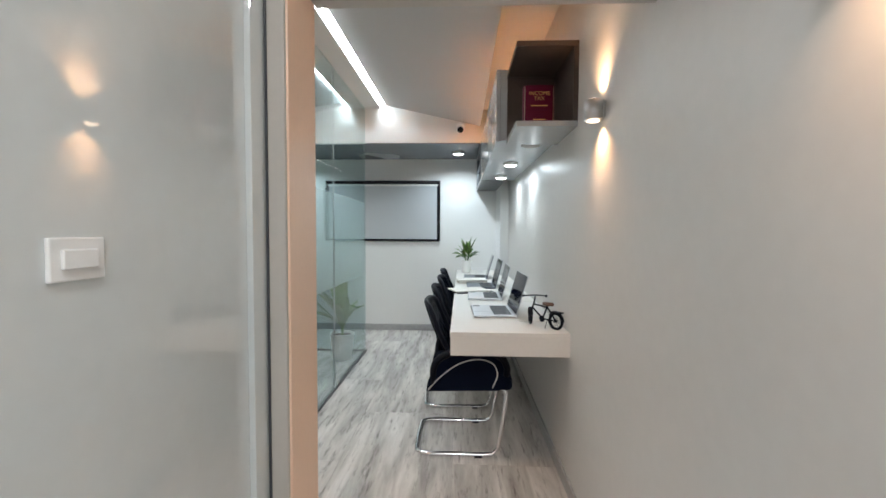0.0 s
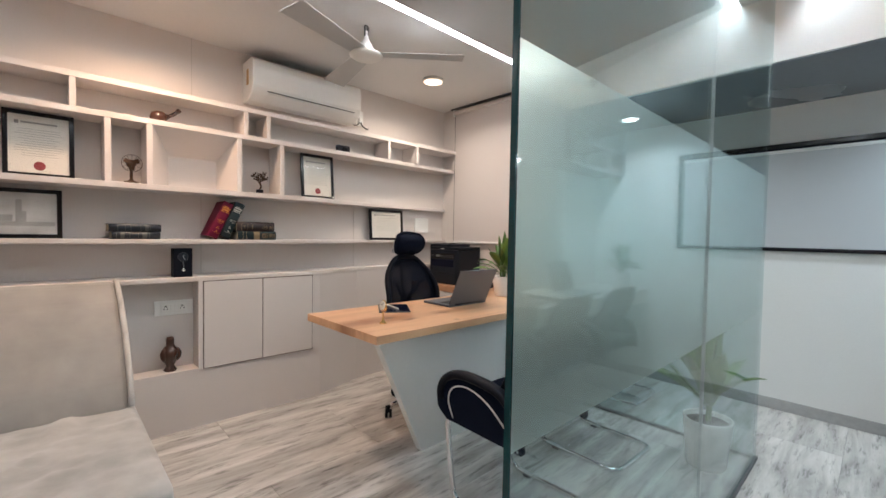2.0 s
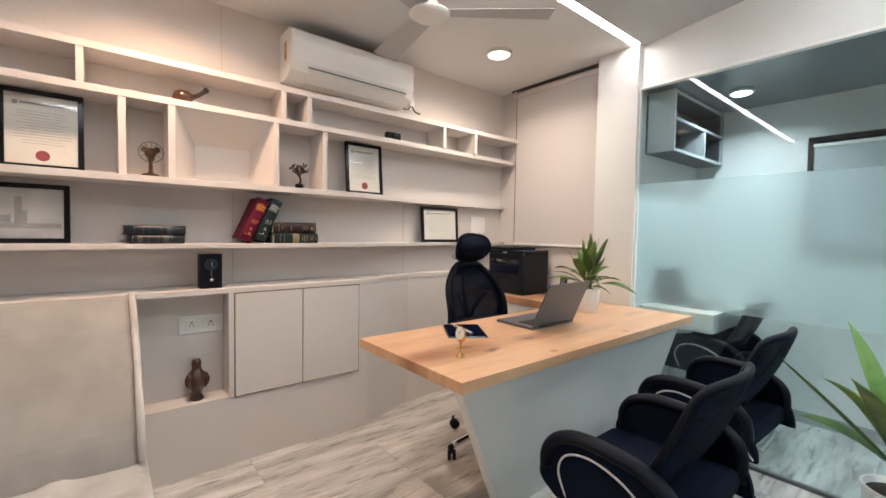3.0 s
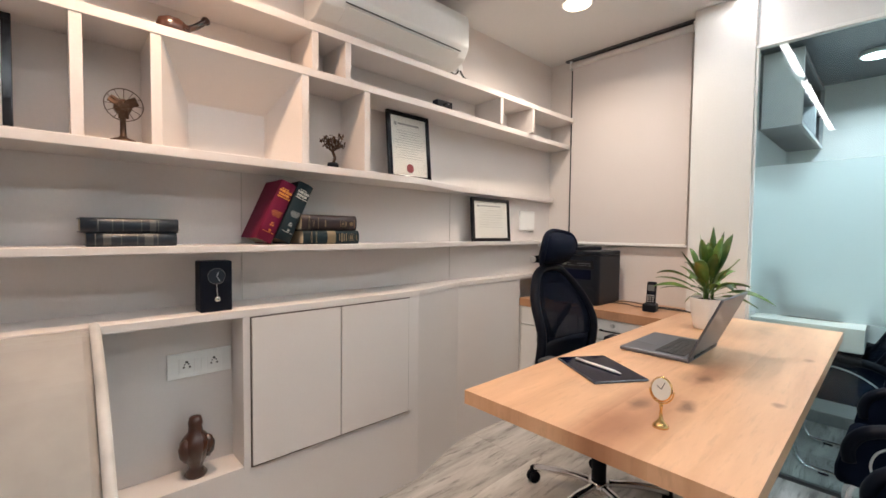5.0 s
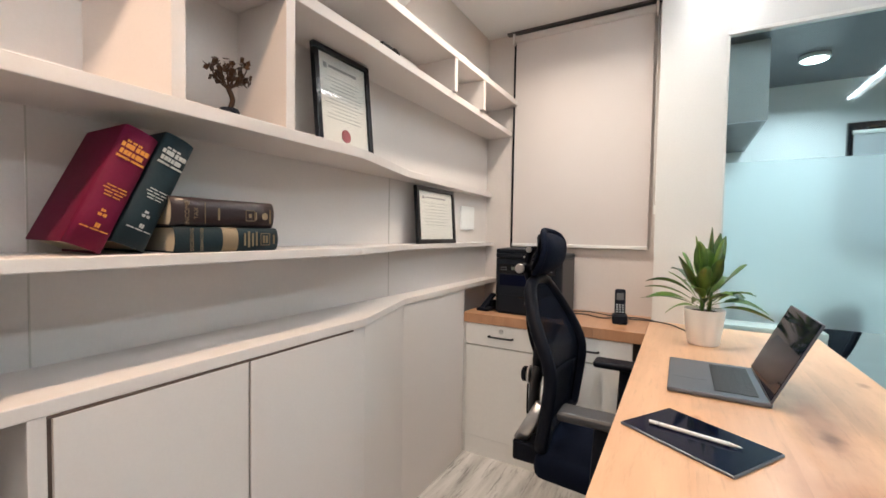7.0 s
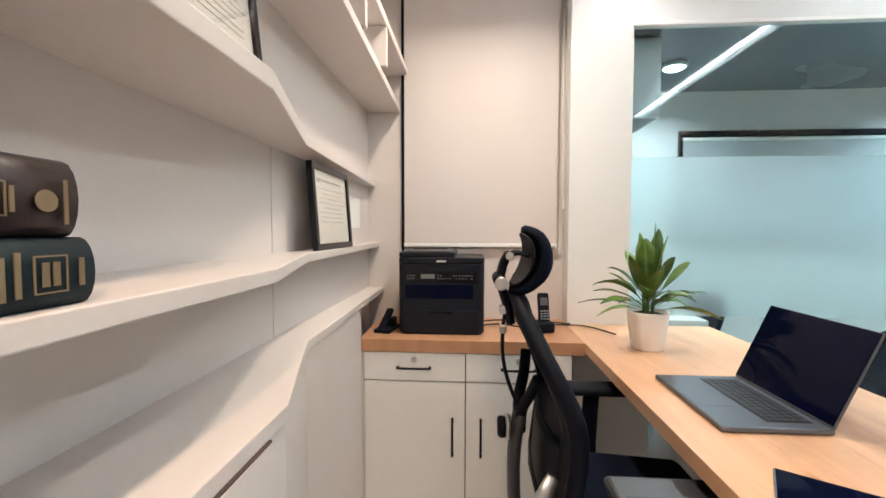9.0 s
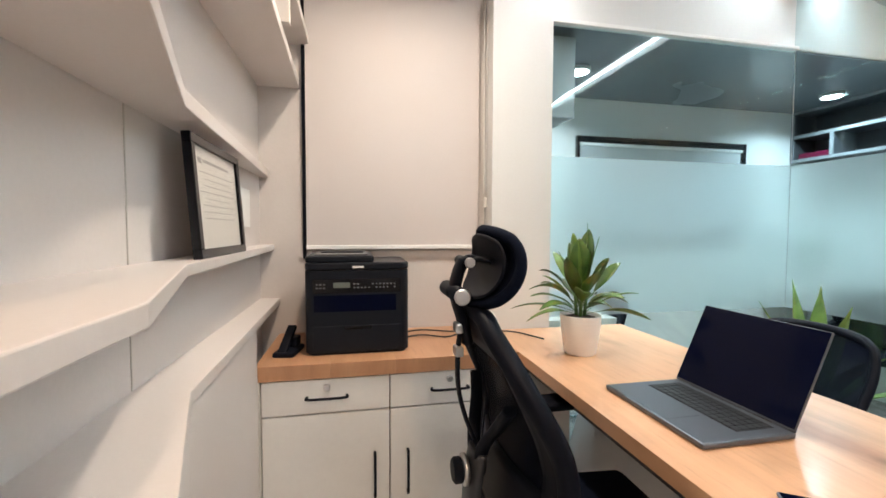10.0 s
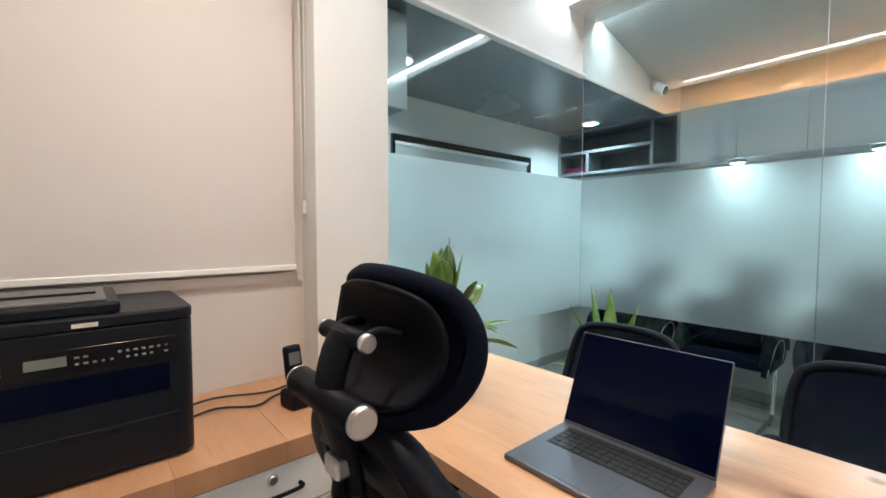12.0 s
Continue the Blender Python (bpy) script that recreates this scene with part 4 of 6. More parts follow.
def model_bicycle(m):
    t = thing("model_bicycle", m, "small black metal model bicycle on the counter", "model bicycle")
    r = 0.037
    for x, steer in ((-0.082, -40), (0.082, 0)):
        m_ = pose(x, 0, r + 0.004, 0, 0, steer)
        ring = [m_ @ Vector((r * math.cos(a), 0, r * math.sin(a))) for a in [2 * math.pi * i / 28 for i in range(28)]]
        w = part("wheel", tube(ring, 0.007, n=8, closed=True), M_BLACK, t)
        part("wheel_hub", rod(m_ @ Vector((0, -0.008, 0)), m_ @ Vector((0, 0.008, 0)), 0.006, 10), M_BLACK, w)
        for i in range(6):
            a = math.pi * i / 6
            part("spoke", rod(m_ @ Vector((-r * math.cos(a), 0, -r * math.sin(a))), m_ @ Vector((r * math.cos(a), 0, r * math.sin(a))), 0.0008, 5), M_BLACK, w)
    part("front_mudguard", tube([pose(-0.082, 0, r + 0.004, 0, 0, -40) @ Vector((0.045 * math.cos(a), 0, 0.045 * math.sin(a))) for a in [radians(20 + 12 * i) for i in range(14)]], 0.008, 0.0015, n=8, side=(0.64, 0.77, 0)), M_BLACK, t)
    for p, q in (((-0.082, 0, 0.041), (-0.055, 0, 0.125)), ((-0.060, 0, 0.105), (0.03, 0, 0.10)), ((-0.065, 0, 0.085), (0.0, 0, 0.04)), ((0.0, 0, 0.04), (0.03, 0, 0.11)), ((0.0, 0, 0.04), (0.082, 0, 0.041)), ((0.03, 0, 0.10), (0.082, 0, 0.041)), ((-0.055, 0, 0.125), (-0.052, 0, 0.145))):
        part("frame_tube", rod(p, q, 0.0042, 8), M_BLACK, t)
    bar = pose(-0.054, 0, 0.148, 0, 0, -40)
    part("handlebar", tube([bar @ Vector((0, y, 0.004 * math.cos(y * 30))) for y in (-0.055, -0.03, 0, 0.03, 0.055)], 0.0032, n=8), M_BLACK, t)
    for y in (-0.057, 0.057):
        part("grip", turned([(0.003, -0.006), (0.0065, -0.003), (0.0065, 0.003), (0.003, 0.006)], 12, bar @ pose(0, y, 0, 90, 0, 0)), M_BLACK, t)
    part("saddle", rod((0.004, 0, 0.116), (0.062, 0, 0.119), 0.009, 14), M_SADDLE, t, "brown rolled saddle")
    part("carrier", bx(0.06, -0.014, 0.083, 0.118, 0.014, 0.088, bev=0.001), M_BLACK, t)
    part("mudguard", tube([(0.082 + 0.046 * math.cos(a), 0, 0.041 + 0.046 * math.sin(a)) for a in [radians(5 + 12 * i) for i in range(13)]], 0.006, 0.0015, n=8, side=(0, 1, 0)), M_BLACK, t)
    part("chain_ring", turned([(0.016, -0.002), (0.016, 0.002)], 18, pose(0.0, -0.006, 0.04, 90, 0, 0)), M_BLACK, t)
    part("stand", rod((0.03, 0.0, 0.04), (0.035, 0.025, 0.0), 0.002, 6), M_BLACK, t)
    part("stand", rod((0.03, 0.0, 0.04), (0.035, -0.025, 0.0), 0.002, 6), M_BLACK, t)


model_bicycle(pose(0.43, 2.225, 0.75, 0, 0, -52))


def visitor_chair(m, label, group):
    """Faces +x."""
    t = thing("visitor_chair", m, label, "chair", group)
    loop = []
    for s in (1, -1):
        side = [(0.05, s * 0.17, 0.385), (0.20, s * 0.185, 0.388), (0.262, s * 0.20, 0.365), (0.262, s * 0.203, 0.28), (0.235, s * 0.205, 0.10), (0.215, s * 0.205, 0.035), (0.165, s * 0.205, 0.0135), (0.0, s * 0.205, 0.0135), (-0.15, s * 0.205, 0.0135), (-0.205, s * 0.185, 0.0135), (-0.222, s * 0.13, 0.0135)]
        loop.append(side)
    part("sled_base", tube(smooth_path(loop[0] + loop[1][::-1], 4), 0.0125, n=12), M_CHROME, t, "bent chrome tube sled base")
    for s in (1, -1):
        part("foot_glide", bx(0.10, s * 0.205 - 0.014, 0.0, 0.14, s * 0.205 + 0.014, 0.012, bev=0.003), M_BLACK, t)
    b = bx(-0.13, -0.225, 0.395, 0.30, 0.225, 0.475, bev=0.028, seg=4)
    for v in b.verts:
        v.co.z += 0.012 * math.cos(v.co.y * 6) - 0.02 * max(0, v.co.x - 0.15) / 0.15 - 0.012
    for f in b.faces:
        f.smooth = True
    part("seat", b, M_FABRIC, t)
    rows = []
    for i in range(13):
        s = i / 12
        z = 0.45 + 0.372 * s
        x = 0.000 - 0.180 * s - 0.02 * math.sin(math.pi * s)
        w = 0.200 + 0.020 * math.sin(math.pi * min(1, s * 0.8)) - 0.016 * s ** 8
        rows.append([(x + 0.045 * (k / 6) ** 2, w * k / 6, z - 0.020 * (k / 6) ** 8 * s - 0.010 * (k / 6) ** 2 * s) for k in range(-6, 7)])
    part("backrest", sheet(rows, 0.014), M_MESHBACK, t)
    rim = [rows[i][0] for i in range(13)] + rows[12][1:-1] + [rows[i][-1] for i in range(12, -1, -1)]
    part("back_frame", tube(rim, 0.012, 0.015, n=8), M_BLACK, t)
    for s in (1, -1):
        y = s * 0.243
        arch = smooth_path([(0.262, y, 0.465), (0.264, y, 0.510), (0.235, y, 0.560), (0.165, y, 0.590), (0.06, y, 0.592), (-0.045, y, 0.575), (-0.115, y, 0.52), (-0.125, y * 0.95, 0.42)], 5)
        part("armrest", tube(arch, 0.028, 0.019, n=12, side=(0, 1, 0)), M_BLACK, t)
        pip = smooth_path([(0.190, y + s * 0.006, 0.40), (0.215, y + s * 0.012, 0.47), (0.190, y + s * 0.012, 0.530), (0.11, y + s * 0.012, 0.552), (0.01, y + s * 0.012, 0.525), (-0.085, y + s * 0.012, 0.455), (-0.150, y + s * 0.012, 0.385)], 5)
        part("piping", tube(pip, 0.0034, n=8), M_PIPING, t, "white piping")
        side = smooth_path([(0.225, 0, 0.385), (0.285, 0, 0.43), (0.272, 0, 0.50), (0.235, 0, 0.55), (0.165, 0, 0.580), (0.06, 0, 0.582), (-0.045, 0, 0.563), (-0.112, 0, 0.51), (-0.150, 0, 0.43), (-0.160, 0, 0.375)], 4)
        pl = bmesh.new()
        vs = [pl.verts.new((p.x, y + s * 0.008, p.z)) for p in side]
        f = pl.faces.new(vs)
        r = bmesh.ops.extrude_face_region(pl, geom=[f])
        bmesh.ops.translate(pl, verts=[v for v in r["geom"] if isinstance(v, bmesh.types.BMVert)], vec=(0, -s * 0.026, 0))
        bmesh.ops.recalc_face_normals(pl, faces=pl.faces)
        part("side_panel", pl, M_FABRIC, t)
    return t


G = "black visitor chairs"
L = "black mesh visitor chair with white piping on a chrome sled base"
vc = visitor_chair(pose(0.0, 2.56, 0, 0, 0, 0), L, G)
for x, y, a in ((-0.005, 3.18, 2), (0.005, 3.80, -2), (0.0, 4.44, 1), (-1.545, 3.03, 180), (-1.59, 3.78, 178), (-1.87, 4.68, 182)):
    copy_thing(vc, pose(x, y, 0, 0, 0, a))


def sconce(y, z, watts):
    t = thing("wall_sconce", pose(RX, y, z), "small silver wall sconce lighting up and down", "wall lamp", "wall sconces")
    b = turned([(0.030, -0.036), (0.034, -0.034), (0.034, 0.034), (0.030, 0.036)], 28, pose(-0.036, 0, 0))
    part("shade", b, M_STEEL, t)
    part("wall_plate", bx(-0.008, -0.022, -0.03, 0, 0.022, 0.03, bev=0.002), M_STEEL, t)
    for s in (1, -1):
        part("lens", turned([(0.022, 0), (0.020, 0.003)], 20, pose(-0.036, 0, s * 0.037 - (0.003 if s < 0 else 0))), M_LENSWARM, t)
        lamp("sconce_lamp", RX - 0.034, y, z + s * 0.045, watts, (1.0, 0.58, 0.30), 0.03, 112, (180 if s > 0 else 0, 0, 0))


sconce(1.69, 1.665, 1.1)
sconce(0.62, 1.69, 0.9)

cctv = thing("security_camera", pose(0.006, 4.30, 2.240) @ Matrix.Diagonal((1.2, 1.0, 1.2, 1)), "white dome security camera on the beam", "camera")
part("mount", turned([(0.036, 0), (0.036, 0.02), (0.03, 0.03)], 24, pose(0, 0, 0.012, 90, 0, 0)), M_WHITE, cctv)
part("body", turned([(0.025, 0), (0.032, 0.01), (0.034, 0.06), (0.03, 0.075)], 24, pose(0, -0.02, 0.006, 118, 0, 0)), M_WHITE, cctv)
part("lens", turned([(0.026, 0), (0.024, 0.006), (0.010, 0.010)], 24, pose(0, -0.085, -0.0285, 118, 0, 0)), M_GLOSSBLACK, cctv, "black lens")

sw = thing("switch_plate", pose(-0.45, 0.625, 1.19), "white single switch plate on the glossy wall", "switch")
part("plate", bx(0, -0.037, -0.026, 0.006, 0.037, 0.026, bev=0.002), M_WHITE, sw)
part("rocker", bx(0.006, -0.024, -0.012, 0.0105, 0.024, 0.012, bev=0.002), M_WHITE, sw)

# ---- back bay behind the rear glass ----
bay = thing("wall_desk", pose(0, 0, 0), "white floating wall desk in the back bay", "desk")
part("worktop", bx(-2.28, 4.37, 0.728, -1.86, 5.20, 0.75, bev=0.0015), M_COUNTER, bay)
part("front_panel", bx(-1.882, 4.372, 0.64, -1.862, 5.198, 0.7278), M_COUNTER, bay)
part("end_panel", bx(-2.28, 4.372, 0.64, -1.882, 4.392, 0.7278), M_COUNTER, bay)
laptop(pose(-2.06, 4.68, 0.75, 0, 0, 90), 0.33, 0.235, 0.225, M_BLACK, "black laptop open on the wall desk", 106)
baycab = thing("open_wall_cabinet", pose(0, 0, 0), "grey open wall cabinet above the wall desk", "cabinet")
part("back", bx(-2.28, 4.37, 1.71, -2.268, 5.20, 2.08), M_DARKIN, baycab)
for z0, z1 in ((1.71, 1.73), (2.06, 2.08), (1.90, 1.918)):
    part("shelf", bx(-2.268, 4.39, z0, -2.122, 5.18, z1, bev=0.001), M_DARKIN, baycab)
    part("shelf_edge", bx(-2.122, 4.39, z0, -2.11, 5.18, z1, bev=0.001), M_CABGREY, baycab)
for y0, y1, z0, z1 in ((4.37, 4.39, 1.71, 2.08), (5.18, 5.20, 1.71, 2.08), (4.85, 4.868, 1.73, 1.90)):
    part("divider", bx(-2.268, y0, z0, -2.108, y1, z1, bev=0.001), M_CABGREY, baycab)
for y0, y1 in ((4.39, 4.393), (5.177, 5.18)):
    part("inner_lining", bx(-2.267, y0, 1.7305, -2.124, y1, 1.8995), M_DARKIN, baycab)
    part("inner_lining", bx(-2.267, y0, 1.9185, -2.124, y1, 2.0595), M_DARKIN, baycab)

# ---- cabin: desk, credenza ----
desk = thing("desk", pose(0, 0, 0), "oak-topped desk with a slanted white front panel", "desk")
edges = [-2.555, -2.40, -2.235, -2.085, -1.925]
for x0, x1 in zip(edges, edges[1:]):
    part("plank", bx(x0, 2.52, 0.714, x1, 4.248, 0.75), M_WOOD, desk)


def slanted_panel():
    b = bmesh.new()
    t = 0.045
    top, bot = -1.985, -2.190
    pts = [(top, 2.565, 0.7138), (top, 4.246, 0.7138), (bot, 4.246, 0.0), (bot, 3.0, 0.0)]
    f = [b.verts.new(p) for p in pts]
    g = [b.verts.new((x - t, y, z)) for x, y, z in pts]
    b.faces.new(f)
    b.faces.new(g[::-1])
    for i in range(4):
        b.faces.new((f[i], g[i], g[(i + 1) % 4], f[(i + 1) % 4]))
    bmesh.ops.recalc_face_normals(b, faces=b.faces)
    bmesh.ops.bevel(b, geom=b.edges[:], offset=0.002, segments=2, profile=0.5, affect="EDGES")
    return b


part("front_panel", slanted_panel(), M_WHITE, desk, "white slanted front panel")
part("end_support", bx(-2.53, 4.20, 0.0, -2.20, 4.245, 0.7138), M_WHITE, desk)
part("modesty_rail", bx(-2.50, 2.75, 0.66, -2.46, 4.19, 0.7138), M_GREYPLASTIC, desk)

cred = thing("credenza", pose(0, 0, 0), "white two-door credenza with an oak top", "cabinet")
# body coloured dark to paint the shade seen between the white fronts
part("body", bx(-3.4125, 3.942, 0.0, -2.60, NY - 0.002, 0.70), M_BROWN, cred)
part("side_panel", bx(-3.43, 3.925, 0.0, -3.415, 3.942, 0.70), M_WHITE, cred)
for i, x in enumerate((-3.43, -3.20, -2.99, -2.77)):
    x1 = (-3.20, -2.99, -2.77, -2.556)[i]
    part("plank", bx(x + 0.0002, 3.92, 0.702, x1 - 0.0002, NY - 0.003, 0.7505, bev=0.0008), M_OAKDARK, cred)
for x0, x1, hx in ((-3.412, -3.012, -3.06), (-3.008, -2.603, -2.95)):
    d = part("drawer", bx(x0, 3.925, 0.588, x1, 3.942, 0.698, bev=0.0015), M_WHITE, cred)
    mid = (x0 + x1) / 2
    part("handle", tube(smooth_path([(mid - 0.062, 3.925, 0.642), (mid - 0.060, 3.905, 0.642), (mid, 3.902, 0.642), (mid + 0.060, 3.905, 0.642), (mid + 0.062, 3.925, 0.642)], 4), 0.0045, n=8), M_BLACK, d, "black bar handle")
    part("lock", turned([(0.011, 0), (0.011, 0.006), (0.008, 0.009)], 18, pose(mid, 3.925, 0.672, 90, 0, 0)), M_STEEL, d, "round steel lock")
    e = part("cabinet_door", bx(x0, 3.925, 0.10, x1, 3.942, 0.582, bev=0.0015), M_WHITE, cred)
    part("handle", tube(smooth_path([(hx, 3.925, 0.44), (hx, 3.905, 0.438), (hx, 3.902, 0.37), (hx, 3.905, 0.302), (hx, 3.925, 0.30)], 4), 0.0045, n=8), M_BLACK, e, "black bar handle")
part("plinth", bx(-3.412, 3.932, 0.0, -2.603, 3.9415, 0.096), M_WHITE, cred)

laptop(pose(-2.342, 3.390, 0.75, 0, 0, -90), 0.324, 0.228, 0.224, M_SPACEGREY, "space-grey laptop open on the oak desk", 114)

tab = thing("tablet", pose(-2.395, 2.955, 0.7505, 0, 0, -33), "black tablet lying on the desk", "tablet")
part("body", bx(-0.118, -0.085, 0.0, 0.118, 0.085, 0.006, bev=0.0025), M_SPACEGREY, tab)
part("screen", bx(-0.115, -0.082, 0.006, 0.115, 0.082, 0.0068, bev=0.0002), M_SCREEN, tab, "dark glossy screen")
pencil = thing("stylus", pose(-2.40, 2.952, 0.7616, 0, 0, -12), "white stylus lying on the tablet", "stylus")
part("barrel", rod((-0.085, 0, 0), (0.062, 0, 0), 0.0043, 14), M_WHITE, pencil)
part("tip", rod((0.062, 0, 0), (0.082, 0, 0), 0.0042, 14, 0.001), M_WHITE, pencil)
part("band", rod((-0.068, 0, 0), (-0.065, 0, 0), 0.0046, 14), M_STEEL, pencil)

ck = thing("desk_clock", pose(-2.123, 2.69, 0.75, 0, 0, 8) @ Matrix.Diagonal((0.66, 0.66, 0.82, 1)), "small round brass desk clock on a pedestal", "clock")
part("pedestal", turned([(0.025, 0), (0.025, 0.004), (0.018, 0.010), (0.006, 0.022), (0.004, 0.045), (0.006, 0.06), (0.003, 0.066)], 28), M_GOLD, ck)
part("yoke", tube([(0.036 * math.cos(a), 0, 0.10 + 0.036 * math.sin(a)) for a in [radians(-180 + 10 * i) for i in range(19)]], 0.0022, n=8), M_GOLD, ck)
hd = part("case", turned([(0.026, 0), (0.032, 0.004), (0.033, 0.012), (0.030, 0.016), (0.026, 0.016)], 32, pose(0, 0.008, 0.10, 78, 0, 0)), M_GOLD, ck)
part("dial", turned([(0.0285, 0.0161), (0.028, 0.0172)], 32, pose(0, 0.008, 0.10, 78, 0, 0)), M_PAPER, hd, "white dial")
for ang, ln in ((60, 0.015), (-30, 0.021)):
    hb = bx(-0.001, 0, 0.0173, 0.001, ln, 0.018)
    bmesh.ops.transform(hb, matrix=pose(0, 0.008, 0.10, 78, 0, 0) @ pose(0, 0, 0, 0, 0, ang), verts=hb.verts)
    part("clock_hand", hb, M_BLACK, hd)


def printer(m):
    """Faces -y: rounded body, flat lid, a document feeder over the greater part of the lid."""
    t = thing("printer", m, "black multifunction laser printer on the credenza", "printer")
    w, d = 0.352, 0.30

    def plan(x0, x1, y0, y1, r, n=5):
        out = []
        for cx, cy, a0 in ((x1 - r, y0 + r, -90), (x1 - r, y1 - r, 0), (x0 + r, y1 - r, 90), (x0 + r, y0 + r, 180)):
            out += [(cx + r * math.cos(radians(a0 + 90 * i / n)), cy + r * math.sin(radians(a0 + 90 * i / n))) for i in range(n + 1)]
        return out
    part("foot_skirt", prism(plan(-w / 2 + 0.010, w / 2 - 0.010, 0.010, d - 0.01, 0.02), 0.0, 0.010), M_PRINTER, t)
    part("body", prism(plan(-w / 2, w / 2, 0, d, 0.026), 0.008, 0.292, 0.003), M_PRINTER, t)
    part("scanner", prism(plan(-w / 2 - 0.001, w / 2 + 0.001, -0.003, d, 0.028), 0.2935, 0.318, 0.005), M_PRINTER, t)
    feeder = part("feeder", prism(plan(-w / 2 + 0.002, 0.055, 0.006, d - 0.012, 0.012), 0.318, 0.340, 0.005), M_PRINTER, t)
    tray = bx(-w / 2 + 0.030, 0.030, 0.3395, 0.035, d - 0.045, 0.345, bev=0.002)
    part("feeder_tray", tray, M_GREYPLASTIC, feeder, "dark grey paper tray")
    part("tray_guide", bx(-w / 2 + 0.045, 0.12, 0.345, 0.020, 0.127, 0.350, bev=0.001), M_PRINTER, feeder)
    panel = part("control_panel", bx(-w / 2 + 0.026, -0.0030, 0.214, w / 2 - 0.030, 0.003, 0.262, bev=0.0012), M_GLOSSBLACK, t)
    part("display", bx(-0.082, -0.0042, 0.232, -0.026, -0.0028, 0.250), M_DISPLAY, panel, "small grey-green display")
    rp = random.Random(12)
    for x in [-0.136, -0.124, -0.112] + [-0.012 + 0.0125 * i for i in range(12)]:
        for z in (0.232, 0.244):
            if rp.random() < 0.78:
                q = rp.uniform(0.0022, 0.0040)
                part("button", bx(x - q, -0.0046, z - 0.0022, x + q, -0.0028, z + 0.0022, bev=0.0008), M_LEGEND, panel)
    part("output_slot", bx(-w / 2 + 0.030, -0.0015, 0.150, w / 2 - 0.045, 0.004, 0.206), M_SCREEN, t)
    part("cassette", bx(-w / 2 + 0.026, -0.0020, 0.012, w / 2 - 0.026, 0.004, 0.100, bev=0.0012), M_PRINTER, t)
    part("cassette_grip", bx(-0.045, -0.0032, 0.088, 0.045, -0.0008, 0.098, bev=0.0008), M_GLOSSBLACK, t)
    part("brand_bar", bx(-0.018, -0.0045, 0.2985, 0.020, -0.0025, 0.3065), M_PAPER, t, "pale brand mark")


printer(pose(-3.112, 4.006, 0.7505))

ph = thing("cordless_phone", pose(-2.678, 4.095, 0.7505, 0, 0, 8), "black cordless phone standing in its cradle", "phone")
part("cradle", bx(-0.034, -0.035, 0, 0.034, 0.04, 0.045, bev=0.010, seg=3), M_BLACK, ph)
hs = bx(-0.024, -0.012, 0.0, 0.024, 0.012, 0.145, bev=0.009, seg=3)
bmesh.ops.transform(hs, matrix=pose(0, 0.004, 0.018, -12, 0, 0), verts=hs.verts)
hso = part("handset", hs, M_BLACK, ph)
for i in range(3):
    for j in range(4):
        kb = bx(-0.004, -0.014, -0.003, 0.004, -0.011, 0.003, bev=0.0008)
        bmesh.ops.transform(kb, matrix=pose(0, 0.004, 0.018, -12, 0, 0) @ pose(-0.013 + 0.013 * i, 0, 0.035 + 0.011 * j), verts=kb.verts)
        part("key", kb, M_STEEL, hso)
db = bx(-0.016, -0.0135, 0.092, 0.016, -0.011, 0.125, bev=0.001)
bmesh.ops.transform(db, matrix=pose(0, 0.004, 0.018, -12, 0, 0), verts=db.verts)
part("display", db, M_GREYPLASTIC, hso)

dp = thing("desk_phone", pose(-3.350, 4.06, 0.7505, 0, 0, -10) @ Matrix.Diagonal((0.8, 0.8, 0.68, 1)), "black corded desk phone beside the printer", "phone")
part("base", bx(-0.045, -0.07, 0, 0.045, 0.09, 0.025, bev=0.008), M_BLACK, dp)
hb = bx(-0.02, -0.09, -0.012, 0.02, 0.09, 0.012, bev=0.008)
bmesh.ops.transform(hb, matrix=pose(-0.01, 0.02, 0.065, 35, 0, 0), verts=hb.verts)
part("handset", hb, M_BLACK, dp)
part("stand", bx(-0.03, 0.02, 0.02, 0.03, 0.085, 0.075, bev=0.008), M_BLACK, dp)

for i, pts in enumerate((((-2.955, 4.16, 0.757), (-2.86, 4.20, 0.757), (-2.77, 4.15, 0.757), (-2.70, 4.19, 0.757), (-2.55, 4.20, 0.758), (-2.47, 4.17, 0.757), (-2.42, 4.09, 0.756), (-2.40, 4.05, 0.756)), ((-2.956, 4.24, 0.757), (-2.85, 4.27, 0.76), (-2.72, 4.23, 0.757), (-2.62, 4.25, 0.757), (-2.54, 4.23, 0.756)))):
    tagged(link("power_cable", tube(smooth_path(pts, 6), 0.0032, n=8), M_CABLE), "thin black cable lying on the oak top", "cable")


